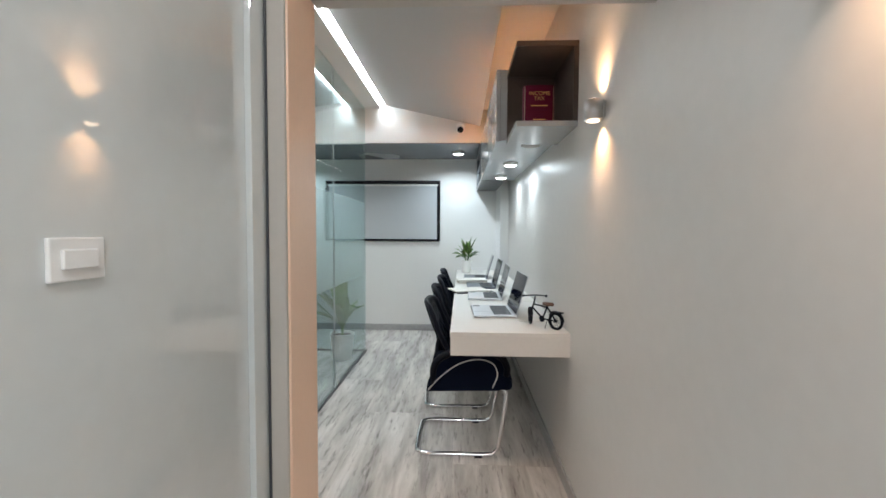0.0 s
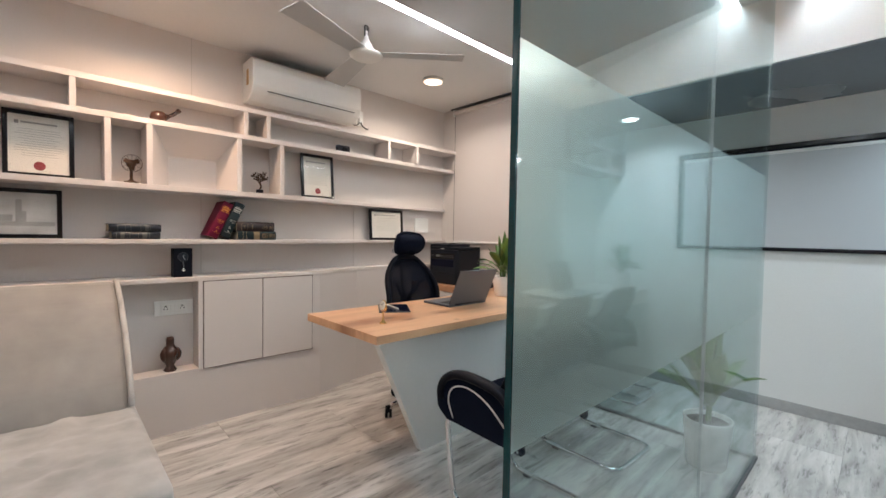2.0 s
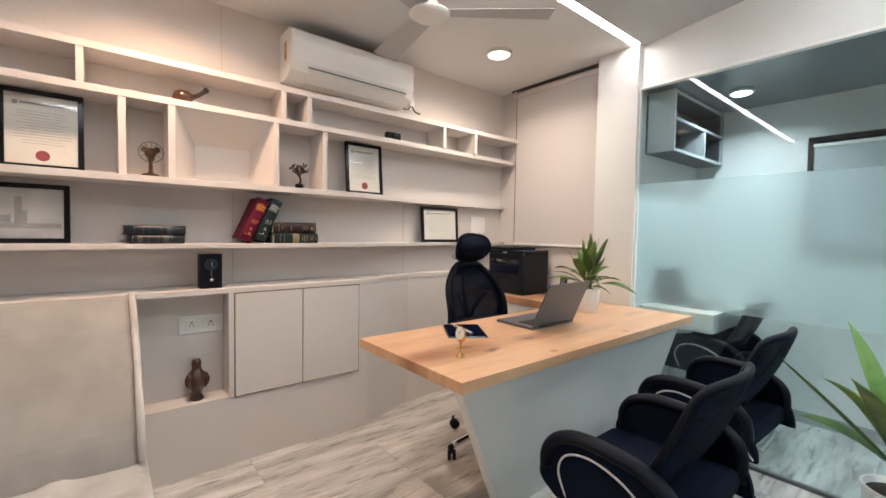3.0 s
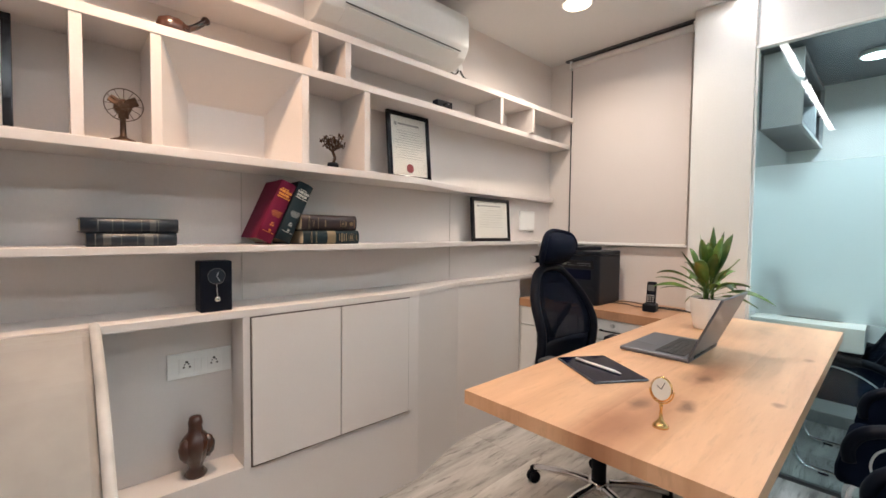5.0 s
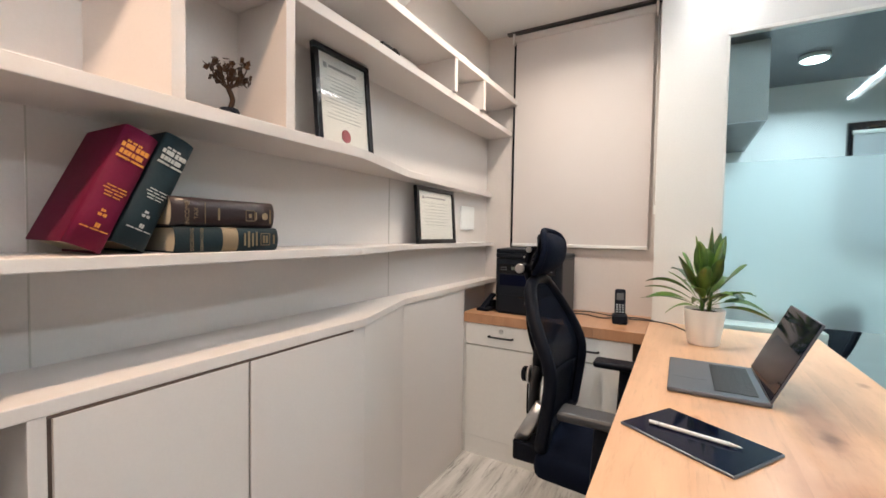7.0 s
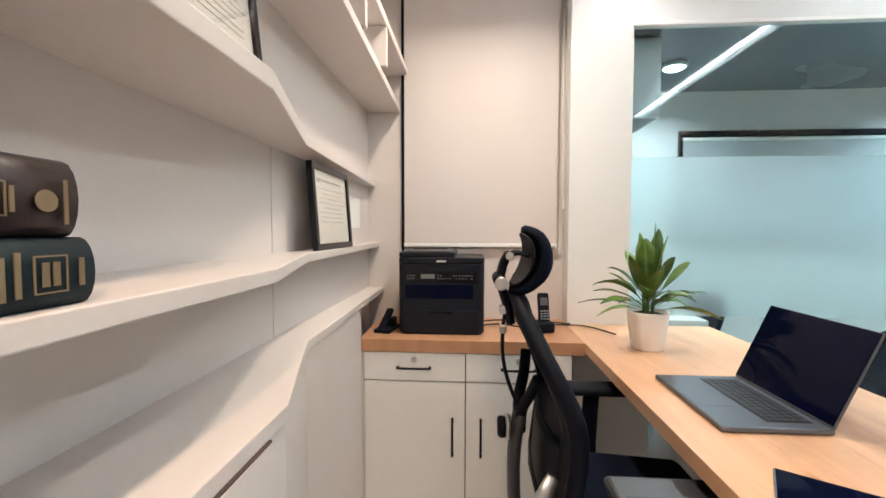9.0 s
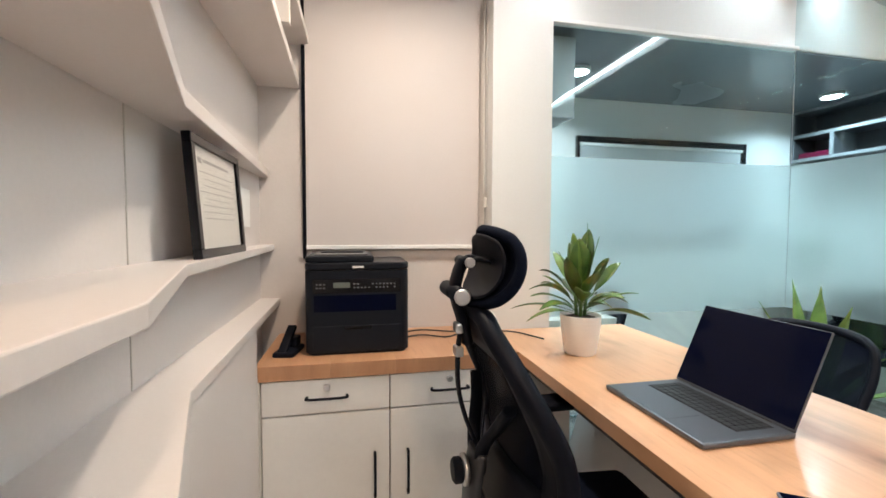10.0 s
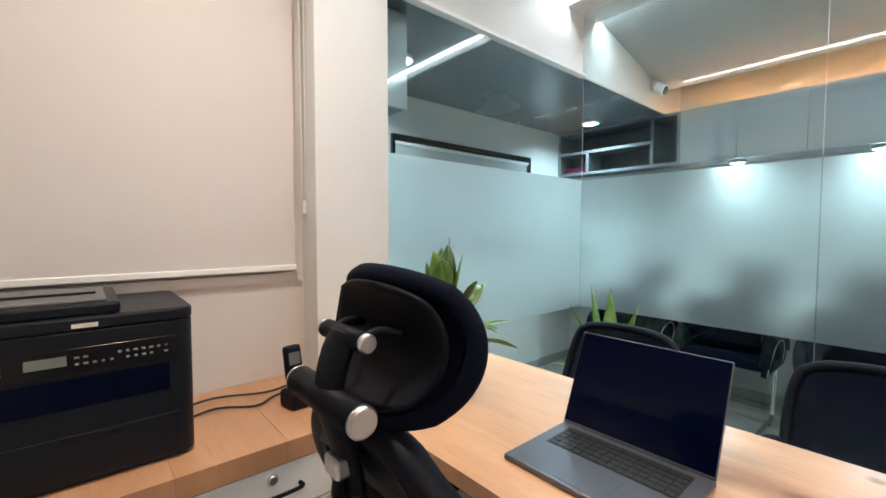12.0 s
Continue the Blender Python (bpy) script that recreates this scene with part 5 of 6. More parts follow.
# ---- executive chair ----
def executive_chair(m):
    """Faces +x."""
    t = thing("office_chair", m, "black high-backed mesh office chair with a headrest", "chair")
    part("gas_column", turned([(0.03, 0.08), (0.03, 0.22), (0.018, 0.22), (0.018, 0.40)], 20), M_BLACK, t)
    part("hub", turned([(0.045, 0.075), (0.05, 0.09), (0.04, 0.125)], 24), M_CHROME, t)
    for i in range(5):
        a = radians(-98 + 72 * i)
        c, s = math.cos(a), math.sin(a)
        part("base_leg", tube(smooth_path([(0.03 * c, 0.03 * s, 0.105), (0.15 * c, 0.15 * s, 0.10), (0.29 * c, 0.29 * s, 0.072)], 4), 0.014, 0.020, n=10), M_CHROME, t, "chrome base leg")
        cs = part("castor", bx(-0.012, -0.012, 0.03, 0.012, 0.012, 0.075, bev=0.004), M_BLACK, t)
        cs.location = (0.30 * c, 0.30 * s, 0)
        for k in (-1, 1):
            part("wheel", turned([(0.024, -0.008), (0.027, -0.004), (0.027, 0.004), (0.024, 0.008)], 20, pose(-0.008 * s, 0, 0.027, 0, 0, math.degrees(a) + 60) @ pose(0, k * 0.013, 0, 90, 0, 0)), M_BLACK, cs)
    part("mechanism", bx(-0.09, -0.06, 0.37, 0.11, 0.06, 0.42, bev=0.012), M_BLACK, t)
    b = bx(-0.20, -0.235, 0.42, 0.27, 0.235, 0.50, bev=0.032, seg=4)
    for v in b.verts:
        v.co.z -= 0.03 * max(0, v.co.x - 0.12) / 0.15
    for f in b.faces:
        f.smooth = True
    part("seat", b, M_FABRIC, t)

    edge = ((0.50, -0.180), (0.60, -0.166), (0.68, -0.155), (0.74, -0.150), (0.80, -0.166), (0.86, -0.193), (0.92, -0.221), (1.01, -0.256))

    def side_x(z):
        """Where the side of the backrest stands at a height."""
        for (z0, x0), (z1, x1) in zip(edge, edge[1:]):
            if z <= z1 or z1 == edge[-1][0]:
                return x0 + (x1 - x0) * (z - z0) / (z1 - z0)

    def back_point(s, k):
        """A point of the backrest: s from the seat up, k from one side to the other."""
        z = 0.515 + 0.495 * s
        w = 0.190 + 0.028 * math.sin(math.pi * min(1, 0.25 + s * 0.7)) - 0.085 * max(0.0, (s - 0.55) / 0.45) ** 2.2
        hollow = 0.008 + 0.030 * math.sin(math.pi * min(1, s + 0.1))
        return Vector((side_x(z) - hollow * (1 - k * k), w * k, z - 0.028 * k ** 4 * s ** 3))
    KS = [k / 8 for k in range(-8, 9)]
    rows = [[back_point(i / 20, k) for k in KS] for i in range(21)]
    part("mesh_back", sheet(rows, 0.004), M_OPENMESH, t, "black mesh backrest")
    rim = [r[0] for r in rows] + rows[20][1:-1] + [r[-1] for r in rows[::-1]] + rows[0][-2:0:-1]
    part("back_frame", tube(smooth_path(rim[::2], 2, True), 0.021, 0.017, n=10, closed=True, side=(1, 0, 0)), M_BLACK, t)
    part("top_band", sheet([[back_point(s, k) + Vector((-0.006, 0, 0)) for k in KS] for s in (0.86, 0.90, 0.95, 1.0)], 0.012), M_BLACK, t)
    part("lumbar_pad", sheet([[back_point(s, 0.86 * k) + Vector((-0.012, 0, 0)) for k in KS] for s in [0.02 + 0.05 * i for i in range(8)]], 0.014), M_BLACK, t)
    part("back_spine", tube(smooth_path([(-0.09, 0, 0.395), (-0.20, 0, 0.40), (-0.256, 0, 0.44), (-0.266, 0, 0.54), (-0.262, 0, 0.64), (-0.250, 0, 0.71)], 5), 0.046, 0.017, n=12, side=(0, 1, 0)), M_ARMGREY, t, "slate grey spine bracket")
    for sd in (-1, 1):
        part("spine_fork", tube(smooth_path([(-0.252, sd * 0.015, 0.66), (-0.250, sd * 0.035, 0.725), (-0.232, sd * 0.075, 0.785), (-0.222, sd * 0.115, 0.835)], 5), 0.015, 0.010, n=10), M_BLACK, t)
    knob = part("adjuster", turned([(0.024, 0.0), (0.027, 0.004), (0.027, 0.016), (0.022, 0.021)], 24, pose(-0.288, -0.005, 0.665, 0, -90, 0)), M_BLACK, t, "round black adjuster knob")
    part("knob_ring", turned([(0.028, 0), (0.033, 0.003), (0.033, 0.010), (0.028, 0.013)], 28, pose(-0.276, -0.005, 0.665, 0, -90, 0)), M_STEEL, knob, "silver ring")
    part("neck", tube(smooth_path([(-0.276, 0, 0.94), (-0.286, 0, 0.985), (-0.300, 0, 1.03), (-0.304, 0, 1.06), (-0.296, 0, 1.095), (-0.284, 0, 1.118)], 5), 0.027, 0.012, n=12, side=(0, 1, 0)), M_BLACK, t)
    part("strap", tube(smooth_path([(-0.286, 0, 0.99), (-0.296, 0, 0.93), (-0.296, 0, 0.85), (-0.280, 0, 0.78), (-0.254, 0, 0.715)], 5), 0.012, 0.005, n=8, side=(0, 1, 0)), M_BLACK, t)
    for z in (0.975, 0.925):
        part("clip", bx(-0.306, -0.020, z - 0.011, -0.288, 0.012, z + 0.011, bev=0.004), M_STEEL, t, "silver clip")
    for x, z, r, h in ((-0.306, 1.050, 0.0168, 0.072), (-0.284, 1.115, 0.0108, 0.044)):
        pv = part("pivot", rod((x, -h, z), (x, h, z), r, 24), M_BLACK, t)
        for s in (-1, 1):
            part("pivot_cap", turned([(r * 0.98, 0), (r * 0.98, 0.004), (r * 0.8, 0.007)], 24, pose(x, s * h, z, -90 * s, 0, 0)), M_STEEL, pv, "silver end cap")
    for y in (-0.034, 0.034):
        part("headrest_link", tube(smooth_path([(-0.284, y, 1.115), (-0.262, y, 1.122), (-0.236, y * 1.3, 1.116)], 4), 0.0055, n=8), M_BLACK, t)
    lean = pose(-0.282, 0, 1.109, 0, 11, 0)

    def disc(u, v):
        """A square's point drawn in to a rounded, nearly oval outline."""
        return u * (0.18 + 0.82 * math.sqrt(1 - v * v / 2)), v * (0.22 + 0.78 * math.sqrt(1 - u * u / 2))

    def cushion(u, v, side, inset=1.0):
        """A point of a bent cushion, curved back above and below; side -1 to 1 runs from its back to its front."""
        y, z = [inset * c for c in disc(u, v)]
        fat = math.sqrt(max(0.0, 1 - max(abs(u), abs(v)) ** 3.2)) if inset == 1 else 1.0
        x = 0.082 * math.sqrt(max(0.0, 1 - 0.90 * z * z)) * (1 - 0.12 * y * y) + side * 0.021 * fat
        return lean @ Vector((x, 0.128 * y, 0.078 * z + 0.010 * y * y))
    K = [i / 10 - 1 for i in range(21)]
    cu = sheet([[cushion(u, v, 1) for u in K] for v in K])
    merge(cu, sheet([[cushion(u, v, -1) for u in K] for v in K]))
    bmesh.ops.remove_doubles(cu, verts=cu.verts, dist=0.0012)
    bmesh.ops.recalc_face_normals(cu, faces=cu.faces)
    for f in cu.faces:
        f.smooth = True
    part("headrest", cu, M_FABRIC, t, "curved padded headrest")
    around = [(u, -1) for u in K] + [(1, v) for v in K[1:]] + [(u, 1) for u in K[-2::-1]] + [(-1, v) for v in K[-2:0:-1]]
    part("headrest_edge", tube([cushion(u, v, 0) for u, v in around], 0.012, 0.011, n=10, closed=True), M_FABRIC, t)
    part("headrest_shell", sheet([[cushion(u, v, -1, 0.90) + Vector((-0.005, 0, 0)) for u in K] for v in K], 0.005), M_BLACK, t, "black plastic headrest shell")
    part("side_bar", tube([(-0.262, -0.168, 0.50), (-0.226, -0.168, 0.565), (-0.190, -0.168, 0.632)], 0.021, 0.009, n=12, side=(0.9, 0, -0.45)), M_STEEL, t, "brushed silver side bar")
    part("side_bar_foot", bx(-0.280, -0.185, 0.44, -0.17, -0.10, 0.505, bev=0.008), M_BLACK, t)
    for sd in (-1, 1):
        part("side_band", sheet([[back_point(0.10 + 0.045 * i, sd * (0.78 + 0.055 * q)) + Vector((-0.005, 0, 0)) for q in range(5)] for i in range(21) if 0.10 + 0.045 * i <= 1.0], 0.010), M_BLACK, t)
    for s in (-1, 1):
        part("arm_post", tube(smooth_path([(0.0, s * 0.20, 0.42), (0.0, s * 0.265, 0.44), (0.005, s * 0.275, 0.55), (0.01, s * 0.272, 0.655)], 4), 0.026, 0.013, n=12, side=(1, 0, 0)), M_BLACK, t)
        part("arm_pad", bx(-0.11, s * 0.272 - 0.042, 0.655, 0.14, s * 0.272 + 0.042, 0.682, bev=0.012, seg=3), M_ARMGREY if s < 0 else M_BLACK, t)


executive_chair(pose(-2.609, 3.407, 0, 0, 0, 0))

# ---- sofa ----
sofa = thing("sofa", pose(0, 0, 0), "pale grey velvet bench sofa with a tall reclined back", "sofa")
b = bx(-2.84, 0.37, 0.20, -1.93, 1.815, 0.42, bev=0.035, seg=5)
for f in b.faces:
    f.smooth = True
bmesh.ops.subdivide_edges(b, edges=[e for e in b.edges if e.calc_length() > 0.3], cuts=46, use_grid_fill=True)
for f in b.faces:
    f.smooth = True
for v in b.verts:
    if v.co.z > 0.40:
        fold = 1 - abs(noise.noise(Vector((v.co.x * 4.2 + 0.6 * noise.noise(v.co * 6), v.co.y * 6.5 + v.co.x * 3, 7.3)))) * 6
        v.co.z += 0.020 * max(0.0, fold) * max(0.0, 0.30 + noise.noise(Vector((v.co.x * 3, v.co.y * 3, 1.7))))
        v.co.z += 0.012 * noise.noise(Vector((v.co.x * 5, v.co.y * 5, 0))) + 0.006 * noise.noise(Vector((v.co.x * 17, v.co.y * 17, 3)))
part("seat_cushion", b, M_SOFA, sofa, "pale wrinkled velvet seat cushion")
part("seat_base", bx(-2.90, 0.38, 0.03, -1.95, 1.80, 0.20, bev=0.01), M_SOFABACK, sofa)
bk = prism([(-3.272, 0.03), (-2.74, 0.03), (-2.68, 0.40), (-2.74, 0.52), (-2.88, 0.68), (-3.05, 0.82), (-3.20, 0.895), (-3.272, 0.905)], 0.0, 1.43, 0.03)
bmesh.ops.transform(bk, matrix=Matrix(((1, 0, 0, 0), (0, 0, -1, 1.80), (0, 1, 0, 0), (0, 0, 0, 1))), verts=bk.verts)
bmesh.ops.recalc_face_normals(bk, faces=bk.faces)
part("backrest", bk, M_SOFABACK, sofa, "tall warm grey velvet backrest")
part("edge_piping", tube(smooth_path([(-2.685, 1.797, 0.42), (-2.735, 1.797, 0.525), (-2.875, 1.797, 0.685), (-3.045, 1.797, 0.825), (-3.195, 1.797, 0.895), (-3.26, 1.797, 0.905)], 5), 0.012, n=10), M_SOFA, sofa, "pale rounded edge piping")
for x in (-2.85, -2.0):
    for y in (0.45, 1.72):
        part("foot", bx(x - 0.025, y - 0.025, 0, x + 0.025, y + 0.025, 0.03), M_BLACK, sofa)


# ---- on the shelves ----
def picture_frame(y0, y1, z0, z1, label, lines=6, seal=True, photo=False, x_foot=-3.40, x_top=-3.425, header=True):
    w, h = y1 - y0, z1 - z0
    tilt = math.degrees(math.atan2(x_foot - x_top, h))
    t = thing("framed_picture" if photo else "framed_certificate", pose(x_foot, (y0 + y1) / 2, z0, 0, 0, 90) @ pose(0, 0, 0, -tilt, 0, 0), label, "picture frame", "framed certificates")
    k = 0.020
    for n_, a in (("frame_rail", (-w / 2, -0.008, 0, w / 2, 0.010, k)), ("frame_rail", (-w / 2, -0.008, h - k, w / 2, 0.010, h)), ("frame_stile", (-w / 2, -0.008, k, -w / 2 + k, 0.010, h - k)), ("frame_stile", (w / 2 - k, -0.008, k, w / 2, 0.010, h - k))):
        part(n_, bx(*a, bev=0.002), M_GLOSSBLACK, t)
    pg = part("paper", bx(-w / 2 + k, 0.0, k, w / 2 - k, 0.006, h - k), M_PHOTO if photo else M_PAPER, t)
    rnd = random.Random(int(y0 * 1000))
    if not photo:
        iw, ih = w - 2 * k, h - 2 * k
        if header:
            part("heading_bar", bx(-iw * 0.30, -0.0008, k + ih * 0.86, iw * 0.30, 0.0, k + ih * 0.89), M_INK, pg)
            part("crest", bx(-iw * 0.40, -0.0008, k + ih * 0.84, -iw * 0.33, 0.0, k + ih * 0.90), M_INK, pg)
        for i in range(lines):
            z = k + ih * (0.76 - 0.46 * i / max(1, lines - 1))
            ww = iw * rnd.uniform(0.22, 0.42)
            part("text_bar", bx(-ww, -0.0006, z - 0.0008, ww, 0.0, z + 0.0008), M_INK, pg)
        if seal:
            part("seal", turned([(w * 0.085, 0), (w * 0.08, 0.001)], 22, pose(0.0, 0.0, k + ih * 0.13, 90, 0, 0)), M_SEAL, pg, "red wax seal")
    else:
        part("skyline", bx(-w * 0.40, -0.0006, h * 0.34, -w * 0.02, 0.0, h * 0.47), M_FADED, pg)
        part("tower", bx(w * 0.01, -0.0008, h * 0.33, w * 0.075, 0.0, h * 0.78), M_FADED, pg)
        part("tower_wing", bx(w * 0.075, -0.0007, h * 0.33, w * 0.12, 0.0, h * 0.55), M_FADED, pg)
        part("horizon", bx(-w * 0.44, -0.0008, h * 0.25, w * 0.42, 0.0, h * 0.335), M_FADED, pg)
    gp = part("glazing", bx(-w / 2 + k, -0.0035, k, w / 2 - k, -0.002, h - k), M_PICGLASS, t)
    gp.visible_shadow = False


picture_frame(1.388, 1.648, 1.422, 1.752 - 0.006, "black-framed certificate with a red seal on the shelf", 12, x_foot=-3.41, x_top=-3.43)
picture_frame(1.255, 1.598, 1.119, 1.366, "black-framed faded photograph on the shelf", 0, False, True, x_foot=-3.41, x_top=-3.44)
picture_frame(2.868, 3.124, 1.422, 1.747, "black-framed certificate with a red seal leaning on the shelf", 12, x_foot=-3.395, x_top=-3.425)
picture_frame(3.473, 3.815, 1.119, 1.377, "black-framed certificate on the narrow shelf", 8, False, x_foot=-3.428, x_top=-3.446)

paper_book("law_book", pose(-3.395, 1.895, 1.119, 0, 0, 90), 0.216, 0.17, 0.040, M_NAVY, "thick navy law book in a stack", group="law books", bands=((-0.088, 0.003, M_DIMFOIL), (-0.062, 0.018, M_DIMFOIL), (-0.030, 0.003, M_DIMFOIL), (0.008, 0.003, M_DIMFOIL), (0.036, 0.022, M_DIMFOIL), (0.058, 0.003, M_DIMFOIL)))
paper_book("law_book", pose(-3.395, 1.890, 1.159, 0, 0, 91), 0.233, 0.17, 0.043, M_NAVY, "thick navy law book in a stack", group="law books", bands=((-0.078, 0.003, M_DIMFOIL), (-0.046, 0.003, M_DIMFOIL), (-0.022, 0.003, M_DIMFOIL), (0.022, 0.003, M_DIMFOIL), (0.050, 0.016, M_DIMFOIL), (0.064, 0.003, M_DIMFOIL)))


def spine_marks(cov_thing, marks):
    cov = [c for c in cov_thing.children if c.name.startswith("cover")][0]
    for x, z, w, h in marks:
        part("title_bar", bx(x - w / 2, -SPD - 0.0016, z - h / 2, x + w / 2, -SPD - 0.0006, z + h / 2), M_GILT, cov)


SPD = 0.09
bk1 = paper_book("law_book", pose(-3.388, 2.528, 1.119, 0, 0, 90), 0.24, 0.18, 0.054, M_TEAL, "thick dark green law book at the bottom of a stack", group="law books", bands=((-0.004, 0.036, M_GILT),), words=(("DECISIONS", -0.088, 0.027, 0.0095), ("RESEARCHED", -0.068, 0.027, 0.0082)))
spine_marks(bk1, ((0.030, 0.027, 0.004, 0.028), (0.040, 0.027, 0.005, 0.036), (0.050, 0.026, 0.004, 0.030), (0.060, 0.028, 0.004, 0.032), (0.071, 0.027, 0.0012, 0.026), (0.095, 0.027, 0.0012, 0.026), (0.083, 0.0405, 0.025, 0.0012), (0.083, 0.0135, 0.025, 0.0012), (0.079, 0.027, 0.005, 0.018), (0.087, 0.027, 0.005, 0.018), (0.107, 0.027, 0.004, 0.022)))
bk2 = paper_book("law_book", pose(-3.390, 2.520, 1.173, 0, 0, 90), 0.235, 0.18, 0.060, M_DKBROWN, "thick brown law book on top of a stack", group="law books", words=(("INCOME", -0.088, 0.027, 0.0125), ("TAX", -0.070, 0.027, 0.0125)))
spine_marks(bk2, ((-0.052, 0.027, 0.001, 0.044), (-0.022, 0.027, 0.004, 0.026), (0.042, 0.027, 0.0012, 0.022), (0.064, 0.027, 0.0012, 0.022), (0.053, 0.0385, 0.023, 0.0012), (0.053, 0.0155, 0.023, 0.0012), (0.053, 0.027, 0.007, 0.009), (0.068, 0.027, 0.003, 0.018), (0.106, 0.027, 0.003, 0.034)))
for cb in (bk2,):
    cov = [c for c in cb.children if c.name.startswith("cover")][0]
    part("emblem", turned([(0.0085, 0), (0.008, 0.0008)], 20, pose(0.092, -SPD - 0.0004, 0.027, 90, 0, 0)), M_GILT, cov)
for y, cover, label in ((2.238, M_RED, "thick red law book leaning on its neighbours"), (2.306, M_TEAL, "thick slate green law book leaning on the stack")):
    o = paper_book("law_book", pose(-3.40, y + 0.004, 1.144, -24, 0, 0) @ pose(0, 0.03, 0.118, 0, 0, 0) @ Matrix(((0, -1, 0, 0), (0, 0, 1, -0.030), (-1, 0, 0, 0), (0, 0, 0, 1))), 0.235, 0.17, 0.060, cover, label, group="law books")
    cov = [c for c in o.children if c.name.startswith("cover")][0]
    foil = M_ORANGEFOIL if cover is M_RED else M_SILVERFOIL
    rw = random.Random(4)
    for x, w, words, z0, z1 in ((-0.088, 0.0045, 3, 0.012, 0.040), (-0.079, 0.0095, 2, 0.006, 0.055), (-0.066, 0.0095, 1, 0.008, 0.050), (-0.0555, 0.0045, 2, 0.006, 0.056), (0.000, 0.0024, 2, 0.016, 0.050), (0.006, 0.0024, 3, 0.012, 0.052), (0.012, 0.0024, 2, 0.016, 0.048), (0.018, 0.0024, 2, 0.018, 0.046), (0.046, 0.005, 1, 0.026, 0.036), (0.054, 0.006, 2, 0.024, 0.040), (0.074, 0.008, 1, 0.028, 0.038), (0.082, 0.0022, 3, 0.008, 0.054)):
        step = (z1 - z0) / words
        for k in range(words):
            a0, a1 = z0 + k * step, z0 + (k + 1) * step - 0.0022
            n_let = max(2, int((a1 - a0) / max(0.0032, w * 0.62)))
            lw = (a1 - a0) / n_let
            for q in range(n_let):
                hh = w * rw.uniform(0.82, 1.0)
                part("title_bar", bx(x - hh / 2, -0.0865, a0 + q * lw, x + hh / 2, -0.0856, a0 + (q + rw.uniform(0.74, 0.95)) * lw), foil, cov)

cl = thing("pendulum_clock", pose(-3.345, 2.113, 0.899, 0, 0, 90), "black box clock with a silver pendulum on the ledge", "clock")
part("case", bx(-0.048, -0.035, 0, 0.048, 0.035, 0.168, bev=0.003), M_BLACK, cl)
part("dial_ring", tube([(0.026 * math.cos(a), -0.036, 0.118 + 0.026 * math.sin(a)) for a in [2 * math.pi * i / 30 for i in range(30)]], 0.001, n=6, closed=True), M_GREYPLASTIC, cl)
part("dial", turned([(0.0255, 0), (0.025, 0.001)], 28, pose(0, -0.035, 0.118, 90, 0, 0)), M_NAVY, cl)
for ang, ln in ((25, 0.014), (150, 0.019)):
    hb = bx(-0.0012, -0.0375, 0, 0.0012, -0.0365, ln)
    bmesh.ops.transform(hb, matrix=pose(0, 0, 0.118) @ pose(0, 0, 0, 0, ang, 0), verts=hb.verts)
    part("clock_hand", hb, M_STEEL, cl)
part("pendulum_rod", rod((0.0, -0.038, 0.09), (0.002, -0.038, 0.045), 0.0015, 8), M_CHROME, cl)
part("pendulum_bob", turned([(0.002, -0.004), (0.009, -0.002), (0.009, 0.002), (0.002, 0.004)], 20, pose(0.002, -0.039, 0.042, 90, 0, 0)), M_CHROME, cl, "chrome pendulum bob")

vs = thing("carved_vase", pose(-3.345, 2.053, 0.352), "dark carved wooden owl-shaped vase in the niche", "vase")
part("body", turned([(0.030, 0), (0.034, 0.008), (0.024, 0.022), (0.020, 0.034), (0.034, 0.062), (0.046, 0.092), (0.046, 0.115), (0.034, 0.135), (0.022, 0.148), (0.020, 0.165), (0.022, 0.180), (0.017, 0.198), (0.008, 0.201)], 28), M_VASE, vs)
for s in (-1, 1):
    part("wing", turned([(0.004, -0.038), (0.017, -0.018), (0.020, 0.010), (0.010, 0.032), (0.003, 0.038)], 14, pose(0.018, s * 0.034, 0.098, 0, 0, 0)), M_VASE, vs)

sk = thing("socket_plate", pose(-3.41, 2.083, 0.711), "white double socket plate in the niche", "socket", "socket plates")
part("plate", bx(0, -0.098, -0.043, 0.007, 0.098, 0.043, bev=0.002), M_WHITE, sk)
part("module_frame", bx(0.007, -0.066, -0.026, 0.009, 0.066, 0.026, bev=0.0008), M_WHITE, sk)
for y in (-0.042, 0.042):
    so = part("socket", bx(0.009, y - 0.021, -0.022, 0.0105, y + 0.021, 0.022, bev=0.0005), M_WHITE, sk)
    for dy, dz, r in ((0, 0.011, 0.0042), (-0.009, -0.006, 0.0032), (0.009, -0.006, 0.0032), (-0.006, 0.004, 0.0025), (0.006, 0.004, 0.0025)):
        part("socket_hole", turned([(r, 0), (r, 0.0008)], 12, pose(0.0105, y + dy, dz, 0, 90, 0)), M_BLACK, so)
for y in (-0.010, 0.010):
    part("rocker", bx(0.009, y - 0.009, -0.020, 0.0115, y + 0.009, 0.020, bev=0.001), M_WHITE, sk)

sp = thing("switch_plate", pose(WX, 4.085, 1.255), "white switch plate on the wall beside the blind", "switch")
part("plate", bx(0, -0.082, -0.066, 0.010, 0.082, 0.066, bev=0.002), M_WHITE, sp)
for y in (-0.03, 0.0, 0.03):
    part("rocker", bx(0.008, y - 0.013, -0.03, 0.011, y + 0.013, 0.03, bev=0.001), M_WHITE, sp)

